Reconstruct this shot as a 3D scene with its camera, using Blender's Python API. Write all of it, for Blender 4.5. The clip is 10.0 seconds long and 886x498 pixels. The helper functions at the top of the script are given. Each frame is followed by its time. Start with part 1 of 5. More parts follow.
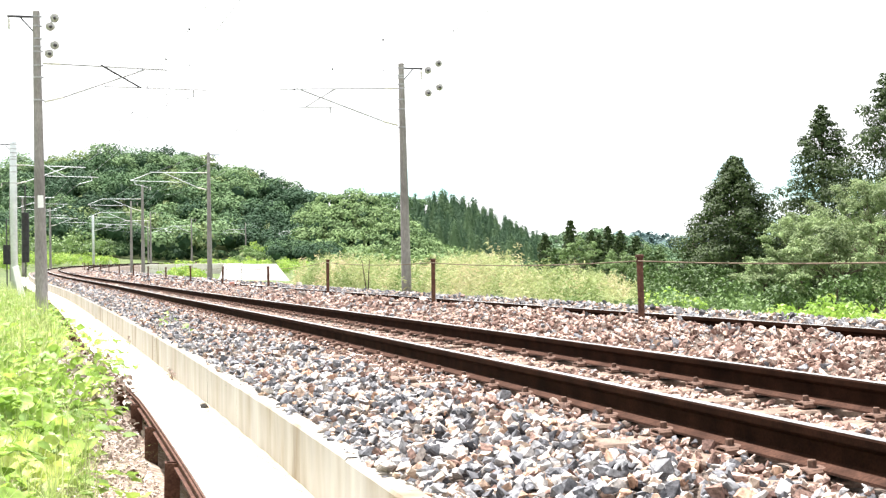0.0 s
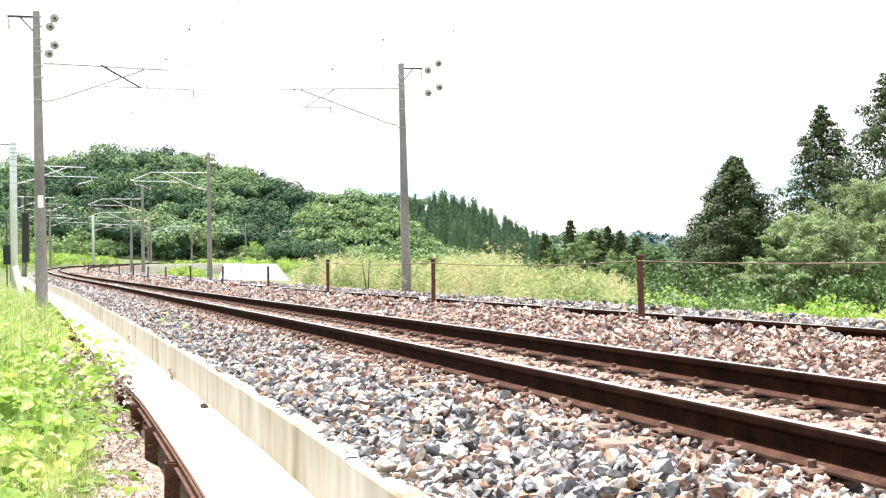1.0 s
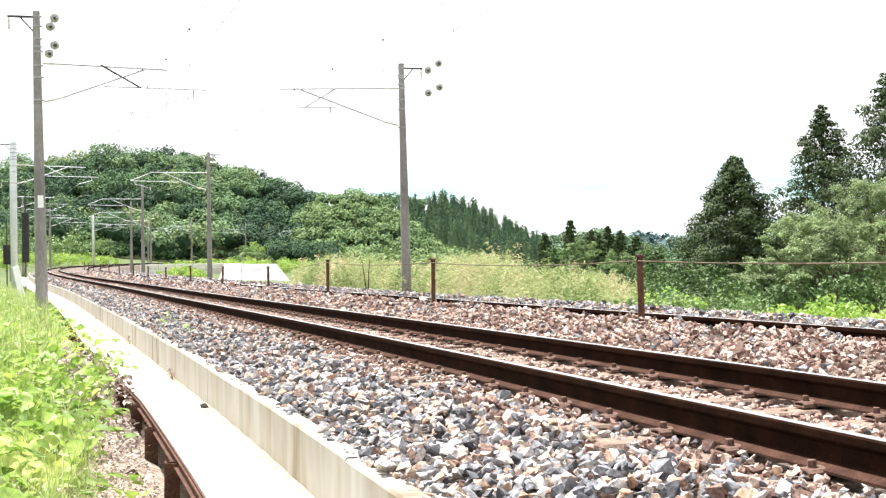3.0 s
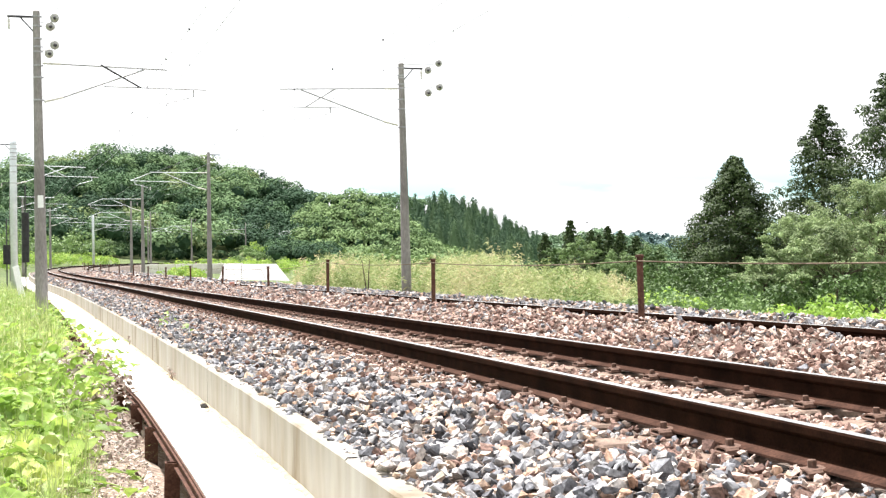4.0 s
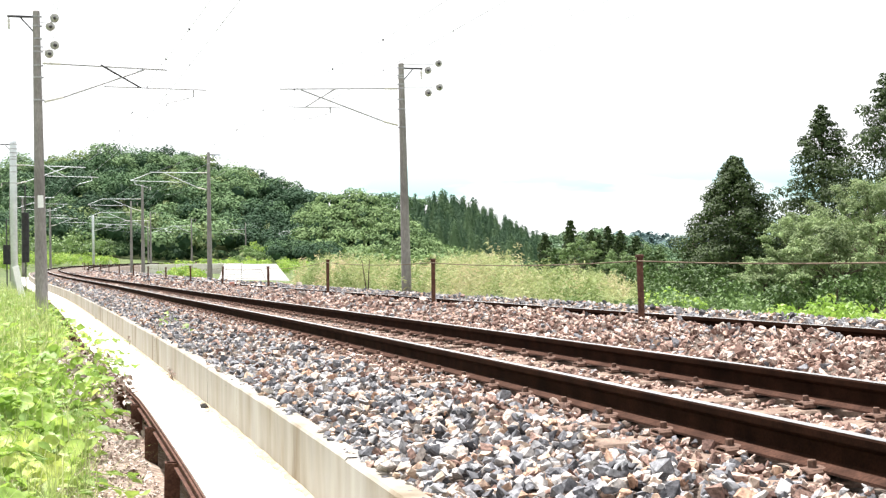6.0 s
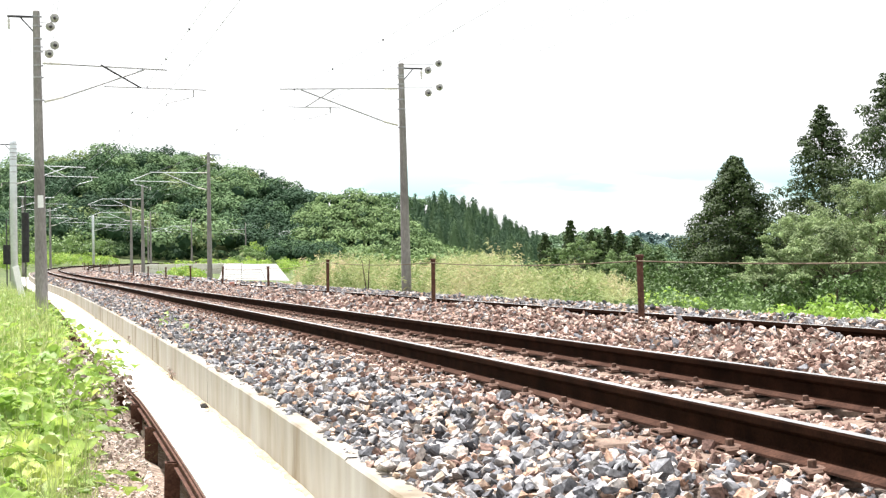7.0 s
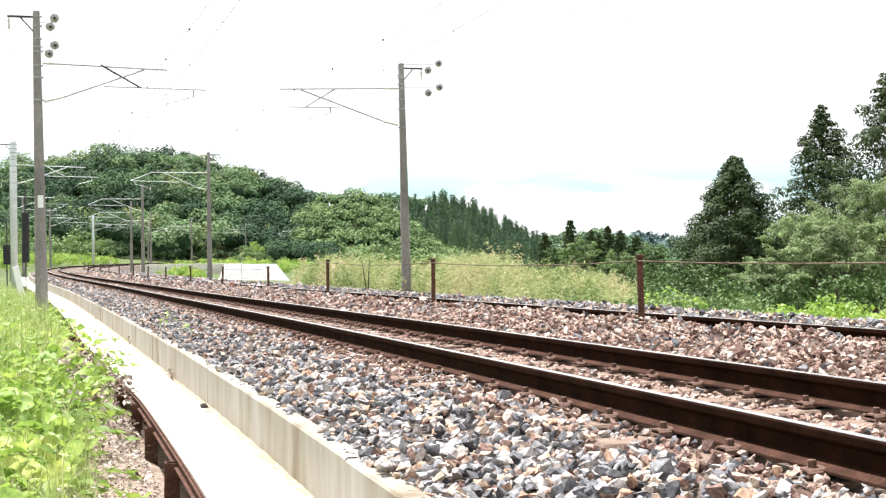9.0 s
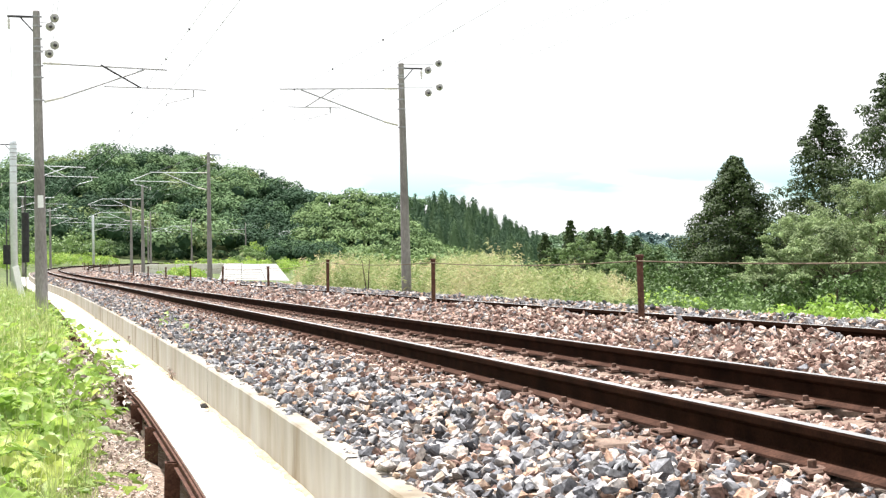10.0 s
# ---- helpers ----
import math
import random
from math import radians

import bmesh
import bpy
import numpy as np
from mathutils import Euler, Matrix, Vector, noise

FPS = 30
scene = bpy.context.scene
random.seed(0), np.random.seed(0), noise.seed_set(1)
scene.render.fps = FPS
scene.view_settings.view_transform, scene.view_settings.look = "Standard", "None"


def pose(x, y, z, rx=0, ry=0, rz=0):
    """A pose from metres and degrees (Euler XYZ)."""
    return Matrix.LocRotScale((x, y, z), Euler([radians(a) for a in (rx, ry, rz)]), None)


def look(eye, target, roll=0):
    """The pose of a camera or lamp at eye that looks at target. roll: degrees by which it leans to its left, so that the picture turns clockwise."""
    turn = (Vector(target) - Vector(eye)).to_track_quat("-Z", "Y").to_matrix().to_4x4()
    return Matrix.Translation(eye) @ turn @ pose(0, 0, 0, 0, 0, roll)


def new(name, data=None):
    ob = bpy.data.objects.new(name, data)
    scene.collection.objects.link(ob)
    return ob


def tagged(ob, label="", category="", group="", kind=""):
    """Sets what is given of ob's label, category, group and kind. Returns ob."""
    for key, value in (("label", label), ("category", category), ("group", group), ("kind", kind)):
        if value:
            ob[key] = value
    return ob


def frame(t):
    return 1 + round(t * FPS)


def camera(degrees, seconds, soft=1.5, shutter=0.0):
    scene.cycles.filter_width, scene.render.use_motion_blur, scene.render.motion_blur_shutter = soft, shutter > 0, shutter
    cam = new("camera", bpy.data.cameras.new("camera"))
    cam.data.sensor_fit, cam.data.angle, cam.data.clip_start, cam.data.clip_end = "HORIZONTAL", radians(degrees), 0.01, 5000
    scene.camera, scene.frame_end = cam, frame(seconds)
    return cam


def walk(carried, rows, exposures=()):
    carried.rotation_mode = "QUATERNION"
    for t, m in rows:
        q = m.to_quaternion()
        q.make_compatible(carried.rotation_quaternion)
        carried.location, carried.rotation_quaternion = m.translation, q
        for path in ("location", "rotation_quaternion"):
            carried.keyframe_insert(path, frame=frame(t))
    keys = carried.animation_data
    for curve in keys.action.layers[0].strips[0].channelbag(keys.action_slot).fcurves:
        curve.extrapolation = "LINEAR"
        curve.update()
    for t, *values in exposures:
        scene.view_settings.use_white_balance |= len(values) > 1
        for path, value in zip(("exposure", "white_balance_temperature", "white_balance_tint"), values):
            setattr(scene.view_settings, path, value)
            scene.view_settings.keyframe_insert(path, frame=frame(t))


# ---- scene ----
cam = camera(37.5, 10.0, soft=1.3)
EYE = (0.0, 0.0, 0.624)
STAND = look(EYE, (0.0, 100.0, 0.624 + 0.628), -0.77)
walk(cam, [(0.0, STAND), (10.0, STAND)],
     exposures=[(0.0, 1.59), (1.0, 1.53), (2.0, 1.45), (2.7, 1.40), (4.0, 1.34), (5.5, 1.28), (7.0, 1.21), (8.5, 1.17), (10.0, 1.16)])

# ---- light: thin bright cloud, a high hazy sun ----
SUN_EL, SUN_AZ = radians(67), radians(-38)      # azimuth clockwise from +y
world = bpy.data.worlds.new("sky")
scene.world = world
world.use_nodes = True
wn, wl = world.node_tree.nodes, world.node_tree.links
wn.clear()
w_out = wn.new("ShaderNodeOutputWorld")
w_bg = wn.new("ShaderNodeBackground")
w_bg2 = wn.new("ShaderNodeBackground")
w_mix = wn.new("ShaderNodeMixShader")
w_sky = wn.new("ShaderNodeTexSky")
w_sky.sky_type = "NISHITA"
w_sky.sun_disc = False
w_sky.sun_elevation, w_sky.sun_rotation = SUN_EL, SUN_AZ
w_co = wn.new("ShaderNodeTexCoord")
w_map = wn.new("ShaderNodeMapping")
w_map.inputs["Scale"].default_value = (5.0, 5.0, 24.0)
w_noise = wn.new("ShaderNodeTexNoise")
w_noise.inputs["Scale"].default_value = 1.0
w_noise.inputs["Detail"].default_value = 5
w_ramp = wn.new("ShaderNodeValToRGB")
w_ramp.color_ramp.elements[0].position, w_ramp.color_ramp.elements[0].color = 0.40, (0.0, 0.0, 0.0, 1)
w_ramp.color_ramp.elements[1].position, w_ramp.color_ramp.elements[1].color = 0.52, (1, 1, 1, 1)
w_bg.inputs["Strength"].default_value = 0.085
w_bg2.inputs["Color"].default_value = (0.97, 0.985, 1.0, 1)
w_bg2.inputs["Strength"].default_value = 0.60
wl.new(w_co.outputs["Generated"], w_map.inputs["Vector"])
wl.new(w_map.outputs["Vector"], w_noise.inputs["Vector"])
wl.new(w_noise.outputs["Fac"], w_ramp.inputs["Fac"])
w_tint = wn.new("ShaderNodeVectorMath")
w_tint.operation = "MULTIPLY"
w_tint.inputs[1].default_value = (0.70, 1.02, 1.12)
wl.new(w_sky.outputs["Color"], w_tint.inputs[0])
wl.new(w_tint.outputs["Vector"], w_bg.inputs["Color"])
# clear wisps only in a band above the horizon
w_sep = wn.new("ShaderNodeSeparateXYZ")
w_band = wn.new("ShaderNodeMapRange")
w_band.inputs["From Min"].default_value, w_band.inputs["From Max"].default_value = 0.045, 0.085
w_max = wn.new("ShaderNodeMath")
w_max.operation = "MAXIMUM"
wl.new(w_co.outputs["Generated"], w_sep.inputs["Vector"])
wl.new(w_sep.outputs["Z"], w_band.inputs["Value"])
wl.new(w_ramp.outputs["Color"], w_max.inputs[0])
wl.new(w_band.outputs["Result"], w_max.inputs[1])
wl.new(w_max.outputs["Value"], w_mix.inputs["Fac"])
wl.new(w_bg.outputs["Background"], w_mix.inputs[1])
wl.new(w_bg2.outputs["Background"], w_mix.inputs[2])
wl.new(w_mix.outputs["Shader"], w_out.inputs["Surface"])

sun_data = bpy.data.lights.new("sun", "SUN")
sun_data.energy, sun_data.angle, sun_data.color = 5.0, radians(4), (1.0, 0.955, 0.925)
sun = new("sun", sun_data)
SUN_DIR = Vector((math.sin(SUN_AZ) * math.cos(SUN_EL), math.cos(SUN_AZ) * math.cos(SUN_EL), math.sin(SUN_EL)))
sun.matrix_basis = look(SUN_DIR * 50, (0, 0, 0))

# ---- materials ----


def surface(name, stops, rough=0.8, metal=0.0, source="noise", scale=4.0, detail=6.0, fine=40.0, fine_amount=0.25,
            bump=0.3, bump_scale=60.0, bump_dist=0.01, stretch=(1, 1, 1), translucent=0.0, spec=0.4):
    """A node material: a colour ramp over noise (or over the random number of an island or object), a finer tint on it, and relief."""
    m = bpy.data.materials.new(name)
    m.use_nodes = True
    nt = m.node_tree
    n, l = nt.nodes, nt.links
    bsdf = n["Principled BSDF"]
    co = n.new("ShaderNodeTexCoord")
    mp = n.new("ShaderNodeMapping")
    mp.inputs["Scale"].default_value = stretch
    l.new(co.outputs["Object"], mp.inputs["Vector"])
    ramp = n.new("ShaderNodeValToRGB")
    els = ramp.color_ramp.elements
    els[0].position, els[0].color = stops[0][0], (*stops[0][1], 1)
    els[1].position, els[1].color = stops[-1][0], (*stops[-1][1], 1)
    for p, c in stops[1:-1]:
        e = els.new(p)
        e.color = (*c, 1)
    if source == "island":
        src = n.new("ShaderNodeNewGeometry").outputs["Random Per Island"]
    elif source == "object":
        src = n.new("ShaderNodeObjectInfo").outputs["Random"]
    else:
        t = n.new("ShaderNodeTexNoise")
        t.inputs["Scale"].default_value, t.inputs["Detail"].default_value = scale, detail
        l.new(mp.outputs["Vector"], t.inputs["Vector"])
        src = t.outputs["Fac"]
    l.new(src, ramp.inputs["Fac"])
    f = n.new("ShaderNodeTexNoise")
    f.inputs["Scale"].default_value, f.inputs["Detail"].default_value = fine, 4
    l.new(mp.outputs["Vector"], f.inputs["Vector"])
    fr = n.new("ShaderNodeMapRange")
    fr.inputs["From Min"].default_value, fr.inputs["From Max"].default_value = 0.3, 0.7
    fr.inputs["To Min"].default_value, fr.inputs["To Max"].default_value = 1 - fine_amount, 1 + fine_amount
    l.new(f.outputs["Fac"], fr.inputs["Value"])
    mul = n.new("ShaderNodeVectorMath")
    mul.operation = "SCALE"
    l.new(ramp.outputs["Color"], mul.inputs[0])
    l.new(fr.outputs["Result"], mul.inputs["Scale"])
    l.new(mul.outputs["Vector"], bsdf.inputs["Base Color"])
    bsdf.inputs["Roughness"].default_value = rough
    bsdf.inputs["Metallic"].default_value = metal
    bsdf.inputs["Specular IOR Level"].default_value = spec
    if bump:
        b = n.new("ShaderNodeTexNoise")
        b.inputs["Scale"].default_value, b.inputs["Detail"].default_value = bump_scale, 5
        l.new(mp.outputs["Vector"], b.inputs["Vector"])
        bp = n.new("ShaderNodeBump")
        bp.inputs["Strength"].default_value, bp.inputs["Distance"].default_value = bump, bump_dist
        l.new(b.outputs["Fac"], bp.inputs["Height"])
        l.new(bp.outputs["Normal"], bsdf.inputs["Normal"])
    if translucent:
        tr = n.new("ShaderNodeBsdfTranslucent")
        l.new(mul.outputs["Vector"], tr.inputs["Color"])
        mx = n.new("ShaderNodeMixShader")
        mx.inputs["Fac"].default_value = translucent
        l.new(bsdf.outputs["BSDF"], mx.inputs[1])
        l.new(tr.outputs["BSDF"], mx.inputs[2])
        l.new(mx.outputs["Shader"], n["Material Output"].inputs["Surface"])
    return m


GREY_STOPS = [(0.0, (0.052, 0.052, 0.058)), (0.18, (0.145, 0.147, 0.161)), (0.40, (0.245, 0.248, 0.264)), (0.60, (0.335, 0.329, 0.333)), (0.77, (0.43, 0.392, 0.365)),
              (0.88, (0.465, 0.345, 0.262)), (0.95, (0.40, 0.248, 0.175)), (1.0, (0.55, 0.535, 0.52))]
M_STONE = surface("grey_ballast", GREY_STOPS, source="island", rough=0.85, fine=55, fine_amount=0.5, bump=0.8, bump_scale=90, bump_dist=0.006, spec=0.2)
M_RUSTSTONE = surface("rusty_ballast", [(0.0, (0.080, 0.048, 0.041)), (0.28, (0.23, 0.148, 0.122)), (0.55, (0.36, 0.250, 0.210)), (0.8, (0.46, 0.350, 0.298)),
                                        (1.0, (0.56, 0.48, 0.43))], source="island", rough=0.9, fine=70, fine_amount=0.5, bump=0.8, bump_scale=110, bump_dist=0.006, spec=0.15)
# dirt brown, lowered to paint the shade seen between the stones
M_BED = surface("ballast_bed", [(0.3, (0.055, 0.040, 0.032)), (0.7, (0.16, 0.118, 0.092))], scale=25, fine=60, fine_amount=0.5, bump=1.0, bump_scale=30, bump_dist=0.04)
# rust brown taken near black: the shade below the rail head is painted in
M_RAIL = surface("shaded_rusted_rail_steel", [(0.3, (0.0085, 0.0036, 0.0020)), (0.7, (0.024, 0.0100, 0.0055))], spec=0.03, rough=0.85, metal=0.0, scale=6, fine=80, fine_amount=0.3,
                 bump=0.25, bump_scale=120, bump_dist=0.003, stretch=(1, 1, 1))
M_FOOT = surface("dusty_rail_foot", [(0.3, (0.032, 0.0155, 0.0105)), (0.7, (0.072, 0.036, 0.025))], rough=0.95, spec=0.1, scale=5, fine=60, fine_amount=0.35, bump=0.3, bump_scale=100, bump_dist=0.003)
M_RAILTOP = surface("polished_rail_top", [(0.3, (0.55, 0.55, 0.56)), (0.7, (0.7, 0.7, 0.7))], rough=0.28, metal=1.0, scale=3, fine=60, fine_amount=0.1, bump=0.05)
M_POST = surface("dark_rusty_tube", [(0.3, (0.055, 0.026, 0.019)), (0.7, (0.12, 0.06, 0.042))], rough=0.85, spec=0.15, scale=9, fine=70, fine_amount=0.35, bump=0.4, bump_scale=90, bump_dist=0.004)
M_ROPE = surface("weathered_rope", [(0.3, (0.10, 0.075, 0.055)), (0.7, (0.20, 0.16, 0.12))], rough=0.95, spec=0.1, scale=30, fine=200, fine_amount=0.4, bump=0.5, bump_scale=200, bump_dist=0.002)
M_FASTEN = surface("dusty_fastening", [(0.3, (0.080, 0.043, 0.031)), (0.7, (0.175, 0.106, 0.079))], rough=0.9, scale=12, fine=70, fine_amount=0.3, bump=0.4, bump_scale=90, bump_dist=0.004)
M_SLEEPER = surface("dusty_sleeper", [(0.3, (0.13, 0.09, 0.07)), (0.7, (0.25, 0.18, 0.14))], rough=0.95, scale=8, fine=60, fine_amount=0.3, bump=0.5, bump_scale=50, bump_dist=0.01)
M_WALL = surface("stained_concrete", spec=0.2, stops=[(0.33, (0.185, 0.150, 0.105)), (0.42, (0.278, 0.250, 0.205)), (0.56, (0.315, 0.293, 0.256)), (0.72, (0.365, 0.348, 0.316))], rough=0.9, scale=1.9, detail=6, fine=6, fine_amount=0.10,
                 bump=0.35, bump_scale=70, bump_dist=0.006, stretch=(1.2, 1.2, 0.35))
M_LID = surface("pale_concrete_lid", [(0.3, (0.60, 0.57, 0.51)), (0.7, (0.72, 0.70, 0.66))], rough=0.9, scale=2.5, fine=40, fine_amount=0.1, bump=0.2, bump_scale=80, bump_dist=0.004)
M_SAND = surface("washed_sand", [(0.3, (0.26, 0.205, 0.13)), (0.7, (0.47, 0.40, 0.28))], rough=0.95, scale=9, fine=90, fine_amount=0.35, bump=0.5, bump_scale=120, bump_dist=0.004)
M_PAVE = surface("worn_paving", [(0.3, (0.25, 0.245, 0.235)), (0.7, (0.36, 0.355, 0.345))], rough=0.9, scale=0.4, fine=5, fine_amount=0.2, bump=0.2, bump_scale=10)
M_POLE = surface("weathered_concrete_pole", [(0.25, (0.145, 0.130, 0.127)), (0.5, (0.235, 0.218, 0.213)), (0.75, (0.32, 0.30, 0.293))], rough=0.9, scale=1.6, fine=25, fine_amount=0.2, bump=0.2,
                 bump_scale=50, bump_dist=0.005, stretch=(1, 1, 0.3))
M_GALV = surface("galvanised_steel", [(0.3, (0.56, 0.59, 0.63)), (0.7, (0.72, 0.75, 0.79))], rough=0.5, metal=0.25, scale=3, fine=30, fine_amount=0.1, bump=0.05)
M_ARM = surface("grey_bracket_tube", [(0.3, (0.30, 0.30, 0.32)), (0.7, (0.44, 0.44, 0.46))], rough=0.6, metal=0.4, scale=3, fine=30, fine_amount=0.15, bump=0.05)
M_DARK = surface("dark_painted_iron", [(0.3, (0.03, 0.03, 0.035)), (0.7, (0.07, 0.065, 0.07))], rough=0.7, scale=5, fine=40, fine_amount=0.2, bump=0.1)
M_PORC = surface("porcelain", [(0.3, (0.55, 0.53, 0.50)), (0.7, (0.72, 0.70, 0.67))], rough=0.25, scale=4, fine=30, fine_amount=0.08, bump=0.0)
M_WIRE = surface("weathered_wire", [(0.3, (0.36, 0.40, 0.42)), (0.7, (0.48, 0.52, 0.54))], rough=0.5, metal=0.2, scale=5, fine=40, fine_amount=0.1, bump=0.0)
M_BLACK = surface("black_rubber", [(0.3, (0.012, 0.012, 0.013)), (0.7, (0.03, 0.03, 0.032))], rough=0.7, scale=5, fine=40, fine_amount=0.2, bump=0.1)
M_WHITE = surface("white_paint", [(0.3, (0.74, 0.75, 0.76)), (0.7, (0.82, 0.82, 0.82))], rough=0.6, scale=3, fine=30, fine_amount=0.08, bump=0.1)
M_SOIL = surface("litter_soil", [(0.25, (0.13, 0.09, 0.065)), (0.5, (0.29, 0.22, 0.175)), (0.75, (0.46, 0.39, 0.33))], rough=0.95, scale=14, fine=70, fine_amount=0.45,
                 bump=0.9, bump_scale=40, bump_dist=0.03)
M_GROUND = surface("grassy_ground", [(0.3, (0.05, 0.075, 0.02)), (0.55, (0.085, 0.12, 0.035)), (0.75, (0.14, 0.14, 0.06))], rough=0.95, scale=0.6, fine=12, fine_amount=0.4,
                   bump=0.8, bump_scale=8, bump_dist=0.1)


def leafy(name, *cols, tr=0.3, fine=3.0, amount=0.25):
    k = len(cols) - 1
    return surface(name, [(i / k, c) for i, c in enumerate(cols)], source="island", rough=0.6, fine=fine, fine_amount=amount, bump=0, translucent=tr, spec=0.3)


M_KUDZU = surface("vine_leaf", [(0.30, (0.13, 0.235, 0.04)), (0.46, (0.24, 0.375, 0.065)), (0.58, (0.34, 0.47, 0.095)), (0.70, (0.46, 0.525, 0.14))], scale=1.3, detail=4, rough=0.5, fine=16, fine_amount=0.35, bump=0, translucent=0.42, spec=0.35)
M_GRASS = leafy("green_grass", (0.20, 0.28, 0.07), (0.32, 0.41, 0.13), (0.46, 0.49, 0.22), tr=0.35)
M_DRY = leafy("dry_leaf", (0.10, 0.065, 0.05), (0.27, 0.205, 0.165), (0.42, 0.36, 0.31), (0.60, 0.55, 0.49), tr=0.1)
M_REED = surface("pale_reed", [(0.32, (0.15, 0.22, 0.07)), (0.44, (0.255, 0.31, 0.12)), (0.54, (0.36, 0.385, 0.18)), (0.66, (0.50, 0.41, 0.26))], scale=0.42, detail=3, rough=0.6, fine=7, fine_amount=0.3, bump=0, translucent=0.35, spec=0.2)
M_BROAD = leafy("broadleaf", (0.058, 0.110, 0.032), (0.078, 0.140, 0.040), (0.098, 0.168, 0.048), (0.125, 0.20, 0.062), tr=0.1, fine=0.14, amount=0.5)
M_LIGHT = leafy("light_broadleaf", (0.10, 0.165, 0.055), (0.14, 0.22, 0.075), (0.19, 0.28, 0.10), tr=0.25, fine=0.14, amount=0.4)
M_BROADPALE = leafy("pale_broadleaf", (0.115, 0.18, 0.072), (0.19, 0.265, 0.115), (0.27, 0.345, 0.16), (0.35, 0.42, 0.21), tr=0.34, fine=0.5, amount=0.4)
M_CEDAR = leafy("cedar_needles", (0.026, 0.046, 0.014), (0.042, 0.070, 0.020), (0.064, 0.098, 0.029), tr=0.12, fine=0.5, amount=0.35)


def canopy(name, low, high, grain=0.9):
    """Leaf canopy whose tone drifts from tree to tree, with a little change from tuft to tuft."""
    return surface(name, [(0.0, low), (1.0, high)], source="island", rough=0.75, fine=grain, fine_amount=0.2, bump=0, spec=0.1, translucent=0.08)


# hill greens with blue raised, so that distance haze is painted into them
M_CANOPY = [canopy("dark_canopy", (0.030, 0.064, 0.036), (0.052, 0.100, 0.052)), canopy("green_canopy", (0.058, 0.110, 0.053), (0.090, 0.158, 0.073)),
            canopy("mid_canopy", (0.088, 0.152, 0.070), (0.130, 0.208, 0.094)), canopy("light_canopy", (0.128, 0.204, 0.095), (0.180, 0.268, 0.125)),
            canopy("olive_canopy", (0.145, 0.200, 0.085), (0.200, 0.260, 0.112))]
M_SPRING = [canopy("spring_canopy", (0.145, 0.220, 0.092), (0.20, 0.285, 0.125)), canopy("fresh_canopy", (0.175, 0.26, 0.11), (0.235, 0.33, 0.145)),
            canopy("soft_canopy", (0.115, 0.185, 0.078), (0.165, 0.245, 0.105))]
M_FARCANOPY = [canopy("far_canopy", (0.080, 0.135, 0.078), (0.115, 0.18, 0.10), 0.2), canopy("far_light_canopy", (0.11, 0.175, 0.095), (0.15, 0.225, 0.12), 0.2)]
M_CONIFERS = [canopy("dark_conifer", (0.042, 0.080, 0.046), (0.066, 0.116, 0.062)), canopy("green_conifer", (0.062, 0.108, 0.054), (0.094, 0.150, 0.074))]
M_KNOLL = leafy("spring_broadleaf", (0.12, 0.19, 0.07), (0.17, 0.255, 0.095), (0.23, 0.32, 0.13), tr=0.25, fine=0.14, amount=0.4)
# distance haze on the last ridge, painted in as blue-green leaf colour
M_HAZEWOOD = leafy("haze_tinted_wood", (0.075, 0.135, 0.135), (0.095, 0.16, 0.158), tr=0.1, fine=0.02, amount=0.15)
M_BARK = surface("bark", [(0.3, (0.06, 0.045, 0.035)), (0.7, (0.14, 0.105, 0.08))], rough=0.95, scale=6, fine=40, fine_amount=0.3, bump=0.7, bump_scale=30, bump_dist=0.02, stretch=(1, 1, 0.2))

# ---- the line of the railway: distance along it and offset from its nearest rail ----
K_AT = [-30, -10, 10, 30, 55, 80, 105, 130, 180, 230, 420]
K_IS = [-0.0059, -0.00586, -0.00192, -0.00012, -0.0016, 0.00076, 0.00052, 0.00236, 0.0030, 0.0042, 0.0042]
G_AT = [-30, -10, 30, 70, 110, 150, 180, 420]
G_IS = [-0.0089, -0.00885, -0.00503, 0.00176, 0.00414, 0.0037, 0.0033, 0.002]
STEP = 0.25
LS = np.arange(-30, 420, STEP)
_th = np.cumsum(np.interp(LS, K_AT, K_IS)) * STEP
_i0 = int(np.argmin(abs(LS)))
_th -= _th[_i0]
_u, _v = np.cumsum(np.cos(_th)) * STEP, np.cumsum(np.sin(_th)) * STEP
_u, _v = _u - _u[_i0], _v - _v[_i0] + 2.658
LZ = np.cumsum(np.interp(LS, G_AT, G_IS)) * STEP
LZ -= LZ[_i0]
HEAD = -0.25797
LX = _u * math.sin(HEAD) + _v * math.cos(HEAD)
LY = _u * math.cos(HEAD) - _v * math.sin(HEAD)
TX, TY = np.gradient(LX) / STEP, np.gradient(LY) / STEP


def on_line(s, off, dz):
    """World places at s along the line, off to its far side, dz over the nearest rail's head (arrays or numbers)."""
    x, y, z = np.interp(s, LS, LX), np.interp(s, LS, LY), np.interp(s, LS, LZ)
    tx, ty = np.interp(s, LS, TX), np.interp(s, LS, TY)
    return np.stack(np.broadcast_arrays(x + off * ty, y - off * tx, z + dz), -1)


def heading(s):
    return math.degrees(math.atan2(-np.interp(s, LS, TX), np.interp(s, LS, TY)))


def line_pose(s, off, dz, rx=0, ry=0, rz=0):
    """A pose whose y axis runs along the line and whose x axis points to its far side."""
    p = on_line(s, off, dz)
    return pose(*map(float, p), rx, ry, heading(s) + rz)


